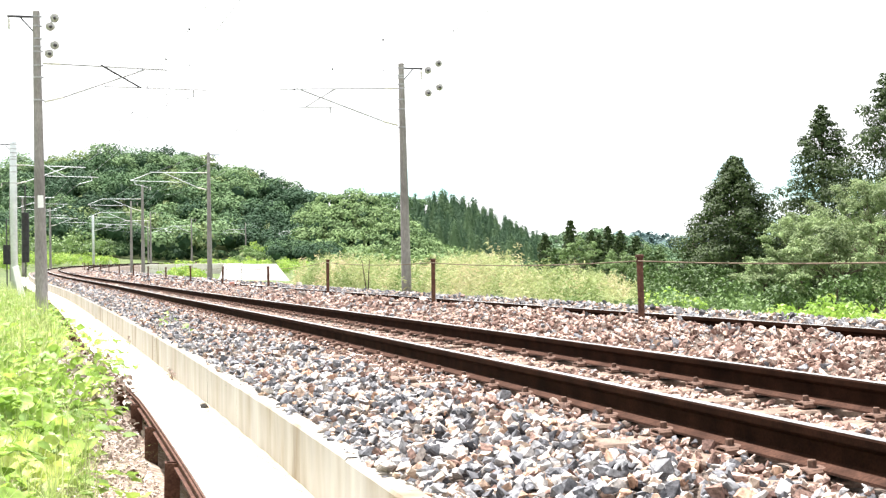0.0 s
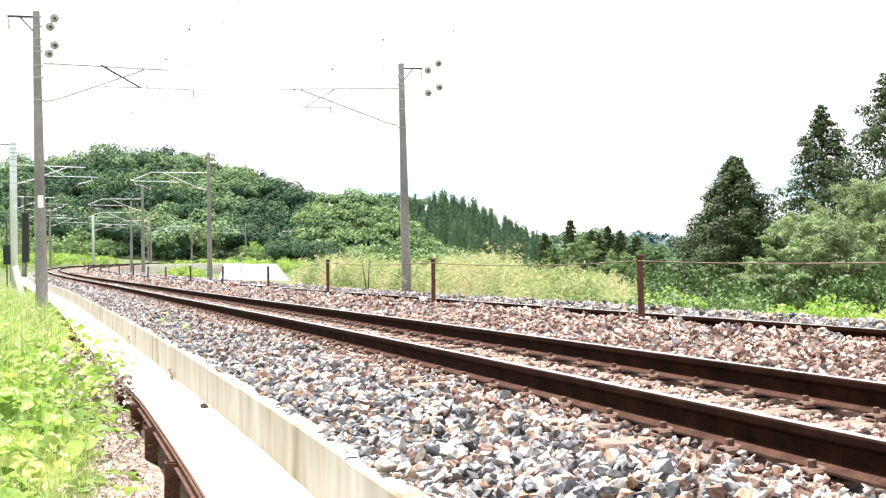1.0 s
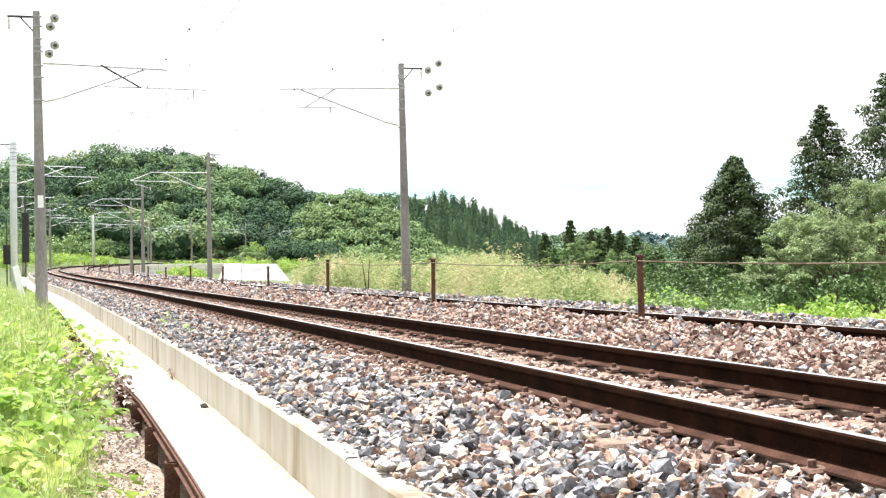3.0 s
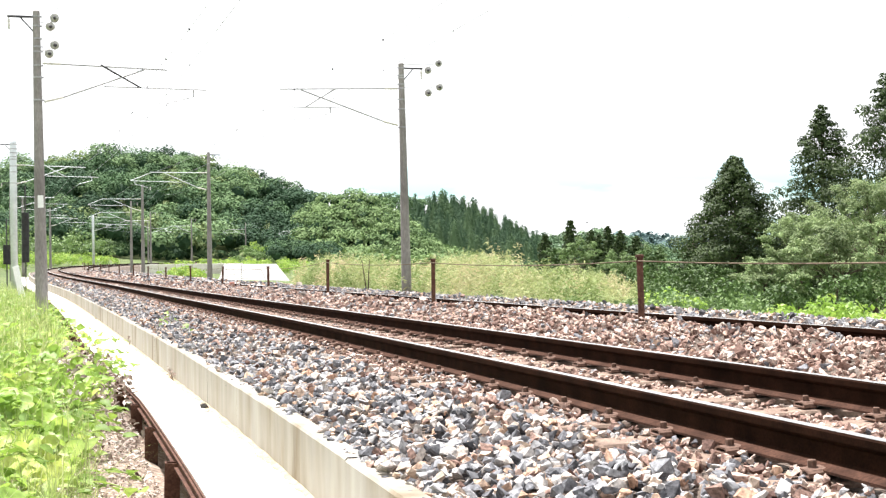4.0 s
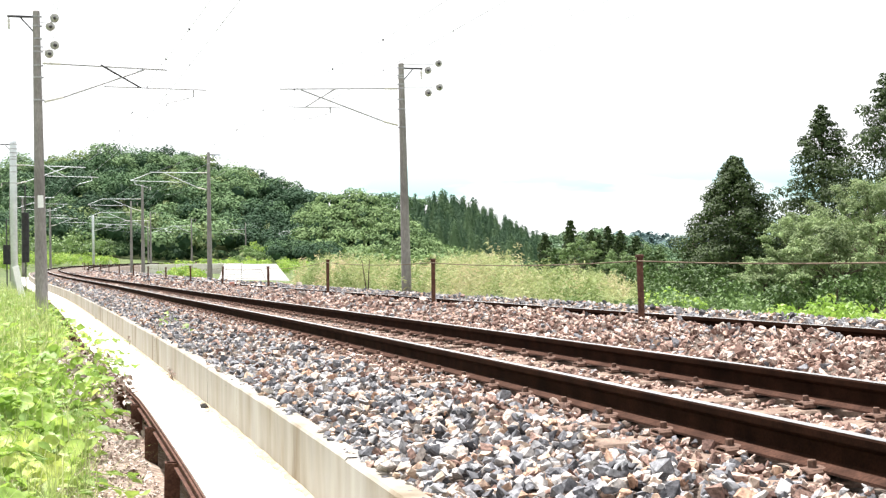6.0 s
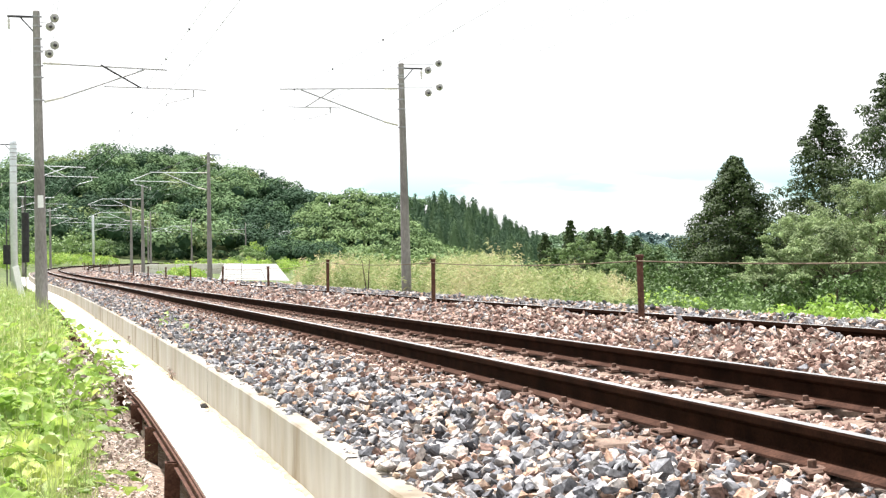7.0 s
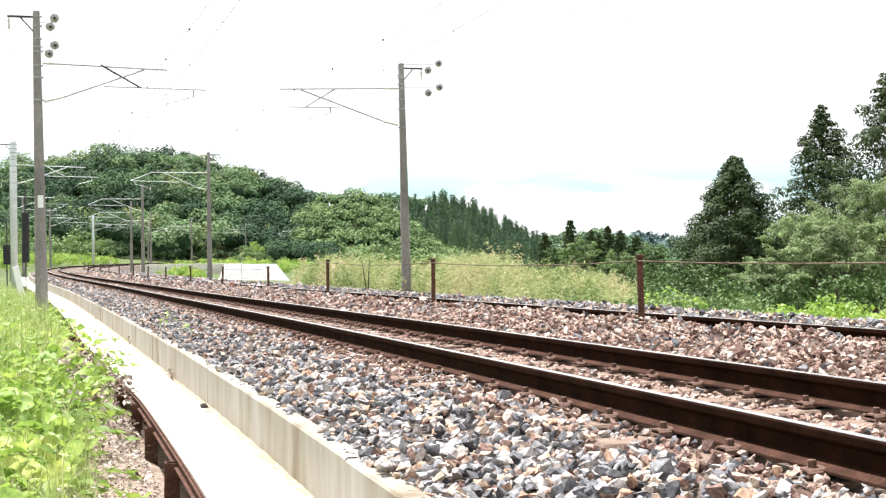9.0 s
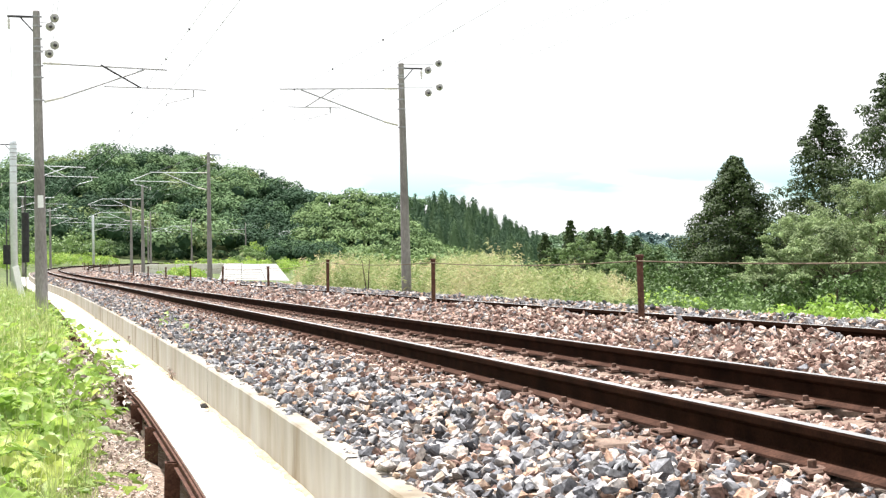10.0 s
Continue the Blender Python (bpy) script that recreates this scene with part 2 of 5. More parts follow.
def line_coords(x, y):
    """s and off of many world places."""
    x, y = np.ravel(x), np.ravel(y)
    s, off = np.empty(len(x)), np.empty(len(x))
    a, b = LX[::8], LY[::8]
    for i in range(0, len(x), 4000):
        d = (x[i:i + 4000, None] - a) ** 2 + (y[i:i + 4000, None] - b) ** 2
        j = d.argmin(1) * 8
        dx, dy = x[i:i + 4000] - LX[j], y[i:i + 4000] - LY[j]
        along = dx * TX[j] + dy * TY[j]
        s[i:i + 4000] = LS[j] + along
        side = dx * TY[j] - dy * TX[j]
        off[i:i + 4000] = np.where(abs(along) < 2.5, side, np.sign(side) * np.hypot(dx, dy))
    return s, off


# ---- mesh tools ----


def fast_mesh(name, verts, faces, mats, smooth=False, face_mats=None):
    """A mesh from arrays: verts n x 3, faces m x k, all with k corners."""
    me = bpy.data.meshes.new(name)
    verts, faces = np.asarray(verts, np.float32), np.asarray(faces, np.int32)
    m, k = faces.shape
    me.vertices.add(len(verts))
    me.vertices.foreach_set("co", verts.ravel())
    me.loops.add(m * k)
    me.loops.foreach_set("vertex_index", faces.ravel())
    me.polygons.add(m)
    me.polygons.foreach_set("loop_start", np.arange(0, m * k, k, dtype=np.int32))
    for mat in (mats if isinstance(mats, (list, tuple)) else [mats]):
        me.materials.append(mat)
    if face_mats is not None:
        me.polygons.foreach_set("material_index", np.asarray(face_mats, np.int32))
    me.polygons.foreach_set("use_smooth", np.full(m, smooth))
    me.update(calc_edges=True)
    return me


def mesh_of(bm, name, mats, smooth=False):
    me = bpy.data.meshes.new(name)
    bmesh.ops.recalc_face_normals(bm, faces=bm.faces[:])
    bm.to_mesh(me)
    bm.free()
    for mat in (mats if isinstance(mats, (list, tuple)) else [mats]):
        me.materials.append(mat)
    for p in me.polygons:
        p.use_smooth = smooth
    return me


def part(name, bm, material, parent, label="", smooth=False, m=None):
    """One mesh under a thing or under a part; a bmesh or a ready mesh."""
    me = mesh_of(bm, name, material, smooth) if isinstance(bm, bmesh.types.BMesh) else bm
    ob = new(name, me)
    ob.parent = parent
    if m is not None:
        ob.matrix_basis = m
    return tagged(ob, label)


def thing(name, m, label, category, group="", kind=""):
    ob = new(name)
    ob.empty_display_size = 0.2
    ob.matrix_basis = m
    return tagged(ob, label, category, group, kind)


def box(bm, cx, cy, cz, sx, sy, sz, m=None, bevel=0.0):
    got = bmesh.ops.create_cube(bm, size=1.0, matrix=(m or Matrix()) @ Matrix.Translation((cx, cy, cz)) @ Matrix.Diagonal((sx, sy, sz, 1)))
    if bevel:
        es = {e for v in got["verts"] for e in v.link_edges}
        bmesh.ops.bevel(bm, geom=list(es), offset=bevel, segments=1, affect="EDGES", profile=0.6)
    return bm


def tube(bm, a, b, r1, r2=None, seg=10):
    a, b = Vector(a), Vector(b)
    d = b - a
    m = Matrix.Translation((a + b) / 2) @ d.to_track_quat("Z", "Y").to_matrix().to_4x4()
    bmesh.ops.create_cone(bm, cap_ends=True, segments=seg, radius1=r1, radius2=r1 if r2 is None else r2, depth=d.length, matrix=m)
    return bm


def lathe(bm, prof, seg=16, m=None):
    """A turned solid from (radius, height) pairs."""
    rings = []
    for r, z in prof:
        rings.append([bm.verts.new((m or Matrix()) @ Vector((r * math.cos(2 * math.pi * i / seg), r * math.sin(2 * math.pi * i / seg), z))) for i in range(seg)])
    for a, b in zip(rings, rings[1:]):
        for i in range(seg):
            bm.faces.new((a[i], a[(i + 1) % seg], b[(i + 1) % seg], b[i]))
    bm.faces.new(rings[0][::-1])
    bm.faces.new(rings[-1])
    return bm


def sweep(name, prof, s_list, mats, smooth=False, prof_mats=None, closed=True, follow=None):
    """A closed profile of (off, dz) drawn along the line, with end caps left to the profile's own loop."""
    s_list = np.asarray(s_list, float)
    k, n = len(prof), len(s_list)
    off = np.array([p[0] for p in prof])
    dz = np.array([p[1] for p in prof])
    off, dz = np.broadcast_to(off, (n, k)), np.broadcast_to(dz, (n, k))
    if follow is not None:
        off, dz = follow(s_list[:, None], off, dz)
    v = on_line(s_list[:, None], off, dz).reshape(-1, 3)
    kk = k if closed else k - 1
    i, j = np.meshgrid(np.arange(n - 1), np.arange(kk), indexing="ij")
    jn = (j + 1) % k
    f = np.stack([i * k + j, i * k + jn, (i + 1) * k + jn, (i + 1) * k + j], -1).reshape(-1, 4)
    fm = None if prof_mats is None else np.tile(np.array(prof_mats), n - 1)
    return fast_mesh(name, v, f[:, ::-1], mats, smooth, fm)


def bits(verts, faces, origin, size, turn):
    """Many turned, scaled copies of one small shape. verts p x 3, faces q x k; origin n x 3, size n x 3, turn n x 3 x 3."""
    n, p = len(origin), len(verts)
    v = np.einsum("nij,npj->npi", turn, verts[None] * size[:, None, :]) + origin[:, None, :]
    f = faces[None] + (np.arange(n) * p)[:, None, None]
    return v.reshape(-1, 3), f.reshape(-1, faces.shape[1])


def turns(rng, n):
    """Random rotations."""
    q = rng.normal(size=(n, 4))
    q /= np.linalg.norm(q, axis=1)[:, None]
    w, x, y, z = q.T
    return np.stack([1 - 2 * (y * y + z * z), 2 * (x * y - z * w), 2 * (x * z + y * w), 2 * (x * y + z * w), 1 - 2 * (x * x + z * z), 2 * (y * z - x * w),
                     2 * (x * z - y * w), 2 * (y * z + x * w), 1 - 2 * (x * x + y * y)], -1).reshape(n, 3, 3)


def facing(rng, normal):
    """Rotations whose z axis is the given normal and whose spin is random."""
    nrm = normal / (np.linalg.norm(normal, axis=1)[:, None] + 1e-9)
    r = rng.normal(size=nrm.shape)
    x = np.cross(r, nrm)
    x /= np.linalg.norm(x, axis=1)[:, None] + 1e-9
    y = np.cross(nrm, x)
    return np.stack([x, y, nrm], -1)


LEAF_V = np.array([(0, -0.5, 0), (0.3, -0.05, 0.07), (0, 0.5, -0.05), (-0.3, -0.05, 0.07)], float)
LEAF_F = np.array([(0, 1, 2, 3)])

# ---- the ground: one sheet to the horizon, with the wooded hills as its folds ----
F_LENS = 2311.0


def bearing(px):
    return (px - 784.0) / F_LENS


def crest(px, rise, d):
    """A crest's lateral place and height above the eye from its bearing and its rise (both in thousandths of the lens's grid)."""
    return bearing(px) * d, rise / F_LENS * d


# each hill: distance, depth of its front slope, tree height, (bearing, rise) along its skyline
HILLS = [
    (410.0, 130.0, 9.5, [(-400, 150), (-200, 170), (0, 192), (100, 200), (180, 205), (245, 214), (330, 200), (390, 186), (450, 168), (545, 132), (600, 85), (650, 30), (720, -20)]),
    (285.0, 34.0, 6.5, [(508, -20), (522, 46), (536, 104), (558, 136), (600, 146), (640, 144), (680, 124), (715, 94), (760, 60), (820, 30), (880, -10)]),
    (520.0, 100.0, 12.0, [(560, 60), (630, 132), (700, 138), (780, 126), (830, 112), (870, 94), (900, 76), (940, 54), (985, 24), (1050, -15)]),
    (660.0, 120.0, 10.5, [(780, 20), (860, 34), (920, 40), (960, 48), (1007, 56), (1058, 58), (1100, 50), (1140, 38), (1180, 26), (1300, 14), (1400, 0)]),
    (262.0, 45.0, 0.6, [(385, -40), (402, 16), (428, 36), (455, 28), (490, 12), (525, -4), (560, -40)]),
    (1300.0, 260.0, 9.0, [(1000, 26), (1060, 36), (1100, 42), (1150, 40), (1200, 35), (1260, 28), (1400, 22), (1600, 18), (1900, 10)]),
]
CROSS_OFF = [-150, -60, -20, -8, -5, -3.4, -2.2, -1.2, 6.0, 7.6, 10, 18, 26, 40, 60, 110, 400]
CROSS_DZ = [3.0, 2.6, 1.2, 0.0, -0.45, -0.80, -0.90, -1.3, -1.3, -1.2, -1.25, -1.2, -1.4, -3.6, -5.5, -6.5, -6.5]


def hill_height(i, x, y):
    d, depth, tall, sky = HILLS[i]
    cx = np.array([crest(px, r, d)[0] for px, r in sky])
    cz = np.array([crest(px, r, d)[1] for px, r in sky])
    top = np.interp(x * d / np.maximum(y, 1), cx, cz, left=-12, right=-12) + EYE[2] - tall
    t = np.clip((y - (d - depth)) / depth, 0, 1)
    back = np.clip((y - d) / (depth * 1.5), 0, 1)
    rise = t * t * (3 - 2 * t) * 0.35 + t * 0.65
    return -7 + (top + 7) * rise * (1 - back)


def ground_height(x, y):
    x, y = np.asarray(x, float), np.asarray(y, float)
    s, off = line_coords(x, y)
    s, off = s.reshape(x.shape), off.reshape(x.shape)
    z = np.interp(s, LS, LZ) + np.interp(off, CROSS_OFF, CROSS_DZ)
    # the valley floor stays low beyond the bend
    low = np.clip((y - 230) / 120, 0, 1) * np.clip((x / np.maximum(y, 1) - 0.0) / 0.04, 0, 1)
    z = z + (np.minimum(z, -7.0) - z) * low
    near_line = (np.abs(off - 2.5) < 7) & (s < 318)
    for i in range(len(HILLS)):
        h = hill_height(i, x, y)
        z = np.where((h > z) & ~near_line, h, z)
    return z


def graded(lo, hi, a, b, fine, grow):
    """Grid lines: fine between a and b, growing outside."""
    mid = list(np.arange(a, b + 1e-6, fine))
    d, p = fine, b
    while p < hi:
        d *= grow
        p += d
        mid.append(p)
    d, p = fine, a
    while p > lo:
        d *= grow
        p -= d
        mid.insert(0, p)
    return np.array(mid)


def build_ground():
    gx = graded(-3000, 3000, -75, 60, 1.5, 1.12)
    gy = graded(-400, 4000, -12, 130, 1.5, 1.06)
    X, Y = np.meshgrid(gx, gy)
    Z = ground_height(X, Y)
    v = np.stack([X, Y, Z], -1).reshape(-1, 3)
    i, j = np.meshgrid(np.arange(len(gy) - 1), np.arange(len(gx) - 1), indexing="ij")
    a = i * len(gx) + j
    f = np.stack([a, a + 1, a + 1 + len(gx), a + len(gx)], -1).reshape(-1, 4)
    tagged(new("ground", fast_mesh("ground", v, f, M_GROUND, True)), "grassy ground falling away to wooded hills", "ground", kind="structure")


build_ground()

NEAR_S = list(np.arange(-8, 60, 0.5)) + list(np.arange(60, 312, 2.0))
# the bed of both tracks, with a dip in the shoulder
BED_OFF = [-1.40, -0.9, -0.3, -0.10, 0.15, 1.0, 1.25, 1.6, 2.2, 3.0, 3.35, 3.5, 3.68, 4.0, 4.9, 5.3, 6.0, 6.8, 8.2]
BED_TOP = [-0.25, -0.222, -0.168, -0.146, -0.156, -0.160, -0.150, -0.185, -0.15, -0.04, 0.015, 0.0, -0.065, -0.11, -0.15, -0.13, -0.055, -0.16, -1.25]
bed = sweep("track_bed", [(-1.40, -1.25)] + [(a, b - 0.052) for a, b in zip(BED_OFF, BED_TOP)], NEAR_S, M_BED, closed=False)
TRACK_BED = tagged(new("track_bed", bed), "crushed stone bed of a double railway track", "track bed", kind="structure")

# ---- rails, sleepers and their fastenings ----
GAUGE = 1.132
RAIL_H = 0.153
RAIL_PROF = [(-0.0635, -0.153), (0.0635, -0.153), (0.0635, -0.143), (0.020, -0.126), (0.0085, -0.115), (0.0075, -0.055), (0.028, -0.042), (0.0325, -0.034), (0.0325, -0.008),
             (0.024, 0.0), (-0.024, 0.0), (-0.0325, -0.008), (-0.0325, -0.034), (-0.028, -0.042), (-0.0075, -0.055), (-0.0085, -0.115), (-0.020, -0.126), (-0.0635, -0.143)]
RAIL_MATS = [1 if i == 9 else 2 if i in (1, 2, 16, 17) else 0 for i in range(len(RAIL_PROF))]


def rail_part(parent, off, dz):
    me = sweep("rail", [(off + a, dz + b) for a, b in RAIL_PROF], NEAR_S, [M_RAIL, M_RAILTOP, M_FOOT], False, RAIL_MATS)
    return part("rail", me, None, parent, "rust-brown rail with a polished top")


def sleeper_mesh():
    bm = bmesh.new()
    box(bm, 0, 0, -0.075, 2.0, 0.22, 0.15, bevel=0.012)
    return mesh_of(bm, "sleeper", M_SLEEPER)


def clip_mesh():
    """Base plate and the arched spring clip over the rail's foot; its x axis points away from the rail, the arch is open on that side."""
    bm = bmesh.new()
    box(bm, 0.03, 0, 0.0, 0.08, 0.11, 0.012, bevel=0.004)
    outer = [(-0.062, 0.004), (-0.060, 0.026), (-0.046, 0.042), (-0.022, 0.048), (0.022, 0.048), (0.046, 0.042), (0.060, 0.026), (0.062, 0.004)]
    inner = [(0.050, 0.004), (0.048, 0.022), (0.038, 0.031), (0.018, 0.035), (-0.018, 0.035), (-0.038, 0.031), (-0.048, 0.022), (-0.050, 0.004)]
    loop = outer + inner
    near = [bm.verts.new((0.066, y * 0.86, z * 0.55)) for y, z in loop]
    far = [bm.verts.new((-0.014, y * 0.80, z * 0.72)) for y, z in loop]
    n = len(loop)
    for k in range(n):
        bm.faces.new((near[k], near[(k + 1) % n], far[(k + 1) % n], far[k]))
    for k in range(7):
        a, b, c, d = k, k + 1, n - 2 - k, n - 1 - k
        bm.faces.new((near[a], near[b], near[c], near[d]))
        bm.faces.new((far[d], far[c], far[b], far[a]))
    return mesh_of(bm, "rail_clip", M_FASTEN)


def bolt_mesh():
    bm = bmesh.new()
    lathe(bm, [(0.024, 0.0), (0.024, 0.005)], 12)
    lathe(bm, [(0.016, 0.005), (0.019, 0.008), (0.019, 0.034), (0.016, 0.038)], 6)
    return mesh_of(bm, "bolt", M_FASTEN)


SLEEPER_ME, CLIP_ME, BOLT_ME = sleeper_mesh(), clip_mesh(), bolt_mesh()
SPACING, PHASE = 0.633, 4.3257


def build_track(label, near_off, dz, last_clip, group="pair of tracks"):
    root = thing("railway_track", pose(0, 0, 0), label, "railway track", group, "structure")
    drop = 0.017 if near_off == 0 else -0.105
    for k in range(2):
        rail_part(root, near_off + k * GAUGE, dz + drop * k)
    for i in range(-12, 190):
        s = PHASE + SPACING * i
        part("sleeper", SLEEPER_ME, None, root, m=line_pose(s, near_off + GAUGE / 2, dz + drop / 2 - 0.178, 0, -math.degrees(math.atan2(drop, GAUGE)), random.uniform(-0.6, 0.6)))
        if s > last_clip:
            continue
        for k in range(2):
            lift = dz + drop * k - RAIL_H - 0.014
            for side in (-1, 1):
                if side == 1 and s > last_clip * 0.5:
                    continue
                m = line_pose(s, near_off + k * GAUGE + side * 0.058, lift, 0, 0, (180 if side < 0 else 0) + random.uniform(-2, 2))
                c = part("rail_clip", CLIP_ME, None, root, m=m)
                part("bolt", BOLT_ME, None, c, m=pose(0.024, 0, 0.022, 0, 0, random.uniform(0, 60)) @ Matrix.Scale(0.95, 4))
    return root


build_track("rust-brown railway track with polished rail tops on crushed stone", 0.0, 0.0, 45.0)
build_track("second railway track half sunk in rusty crushed stone", 3.8555, 0.039, 22.0)

# ---- retaining wall of the ballast and the cable trough beside it ----
WALL_OUT = -1.50


def build_wall():
    root = thing("retaining_wall", pose(0, 0, 0), "low stained concrete wall holding back the ballast", "wall", kind="structure")
    s, k = -8.0, 0
    rng = random.Random(4)
    while s < 130:
        n = 2.0
        d = rng.uniform(-0.003, 0.003)
        top = -0.255 + rng.uniform(-0.004, 0.004)
        prof = [(WALL_OUT + d, -1.15), (-1.385, -1.15), (-1.385, top - 0.008), (-1.393, top), (WALL_OUT + d + 0.012, top), (WALL_OUT + d, top - 0.012)]
        me = sweep("wall_panel", prof, np.linspace(s + 0.001, s + n - 0.001, 5), M_WALL)
        part("wall_panel", me, None, root)
        s += n


def trough_line(s, off, dz):
    """The trough sinks a little and widens away from the wall as it goes."""
    out = np.interp(s, [13, 24], [0.0, 0.20])
    return off - np.where(np.asarray(off) < -1.75, out, 0.0), dz - np.interp(s, [8, 12, 15], [0.0, 0.015, 0.042])


def build_trough():
    root = thing("cable_trough", pose(0, 0, 0), "pale concrete cable trough with flat lids, used as a footpath", "cable trough", kind="structure")
    body = sweep("trough_body", [(-1.80, -1.2), (-1.53, -1.2), (-1.53, -0.635), (-1.80, -0.635)], np.arange(-8, 130, 1.0), M_WALL, follow=trough_line)
    part("trough_body", body, None, root)
    rng = random.Random(5)
    s = -8.0
    while s < 125:
        dz = -0.58 + rng.uniform(-0.0015, 0.0015)
        prof = [(-2.03, dz - 0.05), (-1.515, dz - 0.05), (-1.515, dz - 0.002), (-1.517, dz), (-2.028, dz), (-2.03, dz - 0.002)]
        part("lid", sweep("lid", prof, np.linspace(s + 0.0006, s + 0.9994, 3), M_LID, follow=trough_line), None, root)
        s += 1.0


def build_dirt():
    """Sand and grit washed against the foot of the wall, thin and uneven."""
    rng = np.random.default_rng(9)
    s = np.arange(-8, 60, 0.06)
    wide = 0.016 + 0.018 * np.sin(s * 1.7) ** 2 + 0.010 * np.sin(s * 6.1) + rng.uniform(0, 0.03, len(s))
    lift = trough_line(s, 0 * s, 0 * s)[1]
    back, rim = on_line(s, -1.497 + 0 * s, lift - 0.567 + 0.004 * np.sin(s * 9)), on_line(s, -1.503 - wide, lift - 0.577)
    mid = on_line(s, -1.50 - wide * 0.4, lift - 0.570 + 0.003 * np.sin(s * 13))
    v = np.stack([back, mid, rim], 1).reshape(-1, 3)
    i, j = np.meshgrid(np.arange(len(s) - 1), np.arange(2), indexing="ij")
    f = np.stack([i * 3 + j, i * 3 + j + 1, i * 3 + j + 4, i * 3 + j + 3], -1).reshape(-1, 4)
    tagged(new("washed_sand", fast_mesh("washed_sand", v, f[:, ::-1], M_SAND, True)), "yellowish sand and grit lying along the wall foot", "sand", kind="stuff")


build_wall()
build_trough()
build_dirt()

# ---- woods on the hills ----


def clumps(rng, centre, radius, count, leaf, flat=0.8, lobes=13):
    """Leaf places on lumpy crowns: centre n x 3, radius n. Returns origin, outward normal."""
    n = len(centre)
    d = rng.normal(size=(n, lobes, 3))
    d /= np.linalg.norm(d, axis=2)[:, :, None]
    d[:, :, 2] = np.where(d[:, :, 2] < -0.6, -d[:, :, 2], d[:, :, 2])
    lc = centre[:, None] + d * (radius[:, None] * rng.uniform(0.5, 0.75, (n, lobes)))[:, :, None] * np.array([1, 1, flat])
    lr = radius[:, None] * rng.uniform(0.28, 0.48, (n, lobes))
    m = count // lobes
    q = rng.normal(size=(n, lobes, m, 3))
    q /= np.linalg.norm(q, axis=3)[..., None]
    q[..., 2] = np.where(q[..., 2] < -0.3, -q[..., 2], q[..., 2])
    p = lc[:, :, None] + q * (lr[:, :, None] * rng.uniform(0.75, 1.08, (n, lobes, m)))[..., None]
    return p.reshape(-1, 3), q.reshape(-1, 3)


TUFT_V = np.array([(0, -0.5, 0), (0.5, -0.08, 0.08), (0.12, 0.5, -0.06), (-0.46, 0.1, 0.08)], float)


def round_bit():
    bm = bmesh.new()
    bmesh.ops.create_icosphere(bm, subdivisions=1, radius=1.0)
    v = np.array([c.co[:] for c in bm.verts])
    f = np.array([[c.index for c in g.verts] for g in bm.faces])
    bm.free()
    return v, f


def wood(name, centres, radius, count, leaf, mats, label, rng, lobes=11, tone=None, shade_core=None):
    """Domed crowns: a core under bulging boughs of small outward-facing leaf tufts; each crown has one of the tones. A
    darker core, where given, paints the shade between boughs.
    """
    n = len(centres)
    bv, bf = round_bit()
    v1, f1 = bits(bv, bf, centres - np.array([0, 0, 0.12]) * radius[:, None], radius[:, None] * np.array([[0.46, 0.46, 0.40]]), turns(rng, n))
    # boughs spread evenly over the dome, each crown turned its own way
    k = np.arange(lobes)
    up = 0.97 - 1.18 * (k + 0.5) / lobes
    ang = k * 2.39996 + rng.uniform(0, 6.28, (n, 1)) + rng.normal(0, 0.25, (n, lobes))
    flat = np.sqrt(1 - up ** 2)
    d = np.stack([flat * np.cos(ang), flat * np.sin(ang), np.broadcast_to(up, (n, lobes))], -1)
    lc = centres[:, None] + d * (radius[:, None] * rng.uniform(0.56, 0.78, (n, lobes)))[:, :, None] * np.array([1, 1, 0.8])
    lr = radius[:, None] * rng.uniform(0.28, 0.46, (n, lobes))
    m = max(1, count // lobes)
    q = rng.normal(size=(n, lobes, m, 3))
    q /= np.linalg.norm(q, axis=3)[..., None]
    q[..., 2] = np.where(q[..., 2] < -0.25, -q[..., 2], q[..., 2])
    o = (lc[:, :, None] + q * (lr[:, :, None] * rng.uniform(0.80, 1.10, (n, lobes, m)))[..., None] * np.array([1.05, 1.05, 0.92])).reshape(-1, 3)
    nrm = q + 0.25 * d[:, :, None] + np.array([0, 0, 0.5])
    nrm = nrm.reshape(-1, 3) + rng.normal(size=(len(o), 3)) * 0.3
    sz = leaf * rng.uniform(0.6, 1.4, (len(o), 1)) * np.array([[1.2, 1.0, 1.0]])
    v2, f2 = bits(TUFT_V, np.array([(0, 1, 2), (0, 2, 3)]), o, sz, facing(rng, nrm))
    v, f = gather([(v1, f1), (v2, f2)])
    tone = rng.integers(0, len(mats), n) if tone is None else tone
    fm = np.concatenate([np.full(n * len(bf), len(mats)) if shade_core else np.repeat(tone, len(bf)), np.repeat(tone, lobes * m * 2)])
    return tagged(new(name, fast_mesh(name, v, f, mats + [shade_core] if shade_core else mats, False, fm)), label, "woods", kind="stuff")


def gather(pieces):
    """Joins (verts, faces) pairs."""
    vs, fs, at = [], [], 0
    for v, f in pieces:
        vs.append(v)
        fs.append(f + at)
        at += len(v)
    return np.concatenate(vs), np.concatenate(fs)


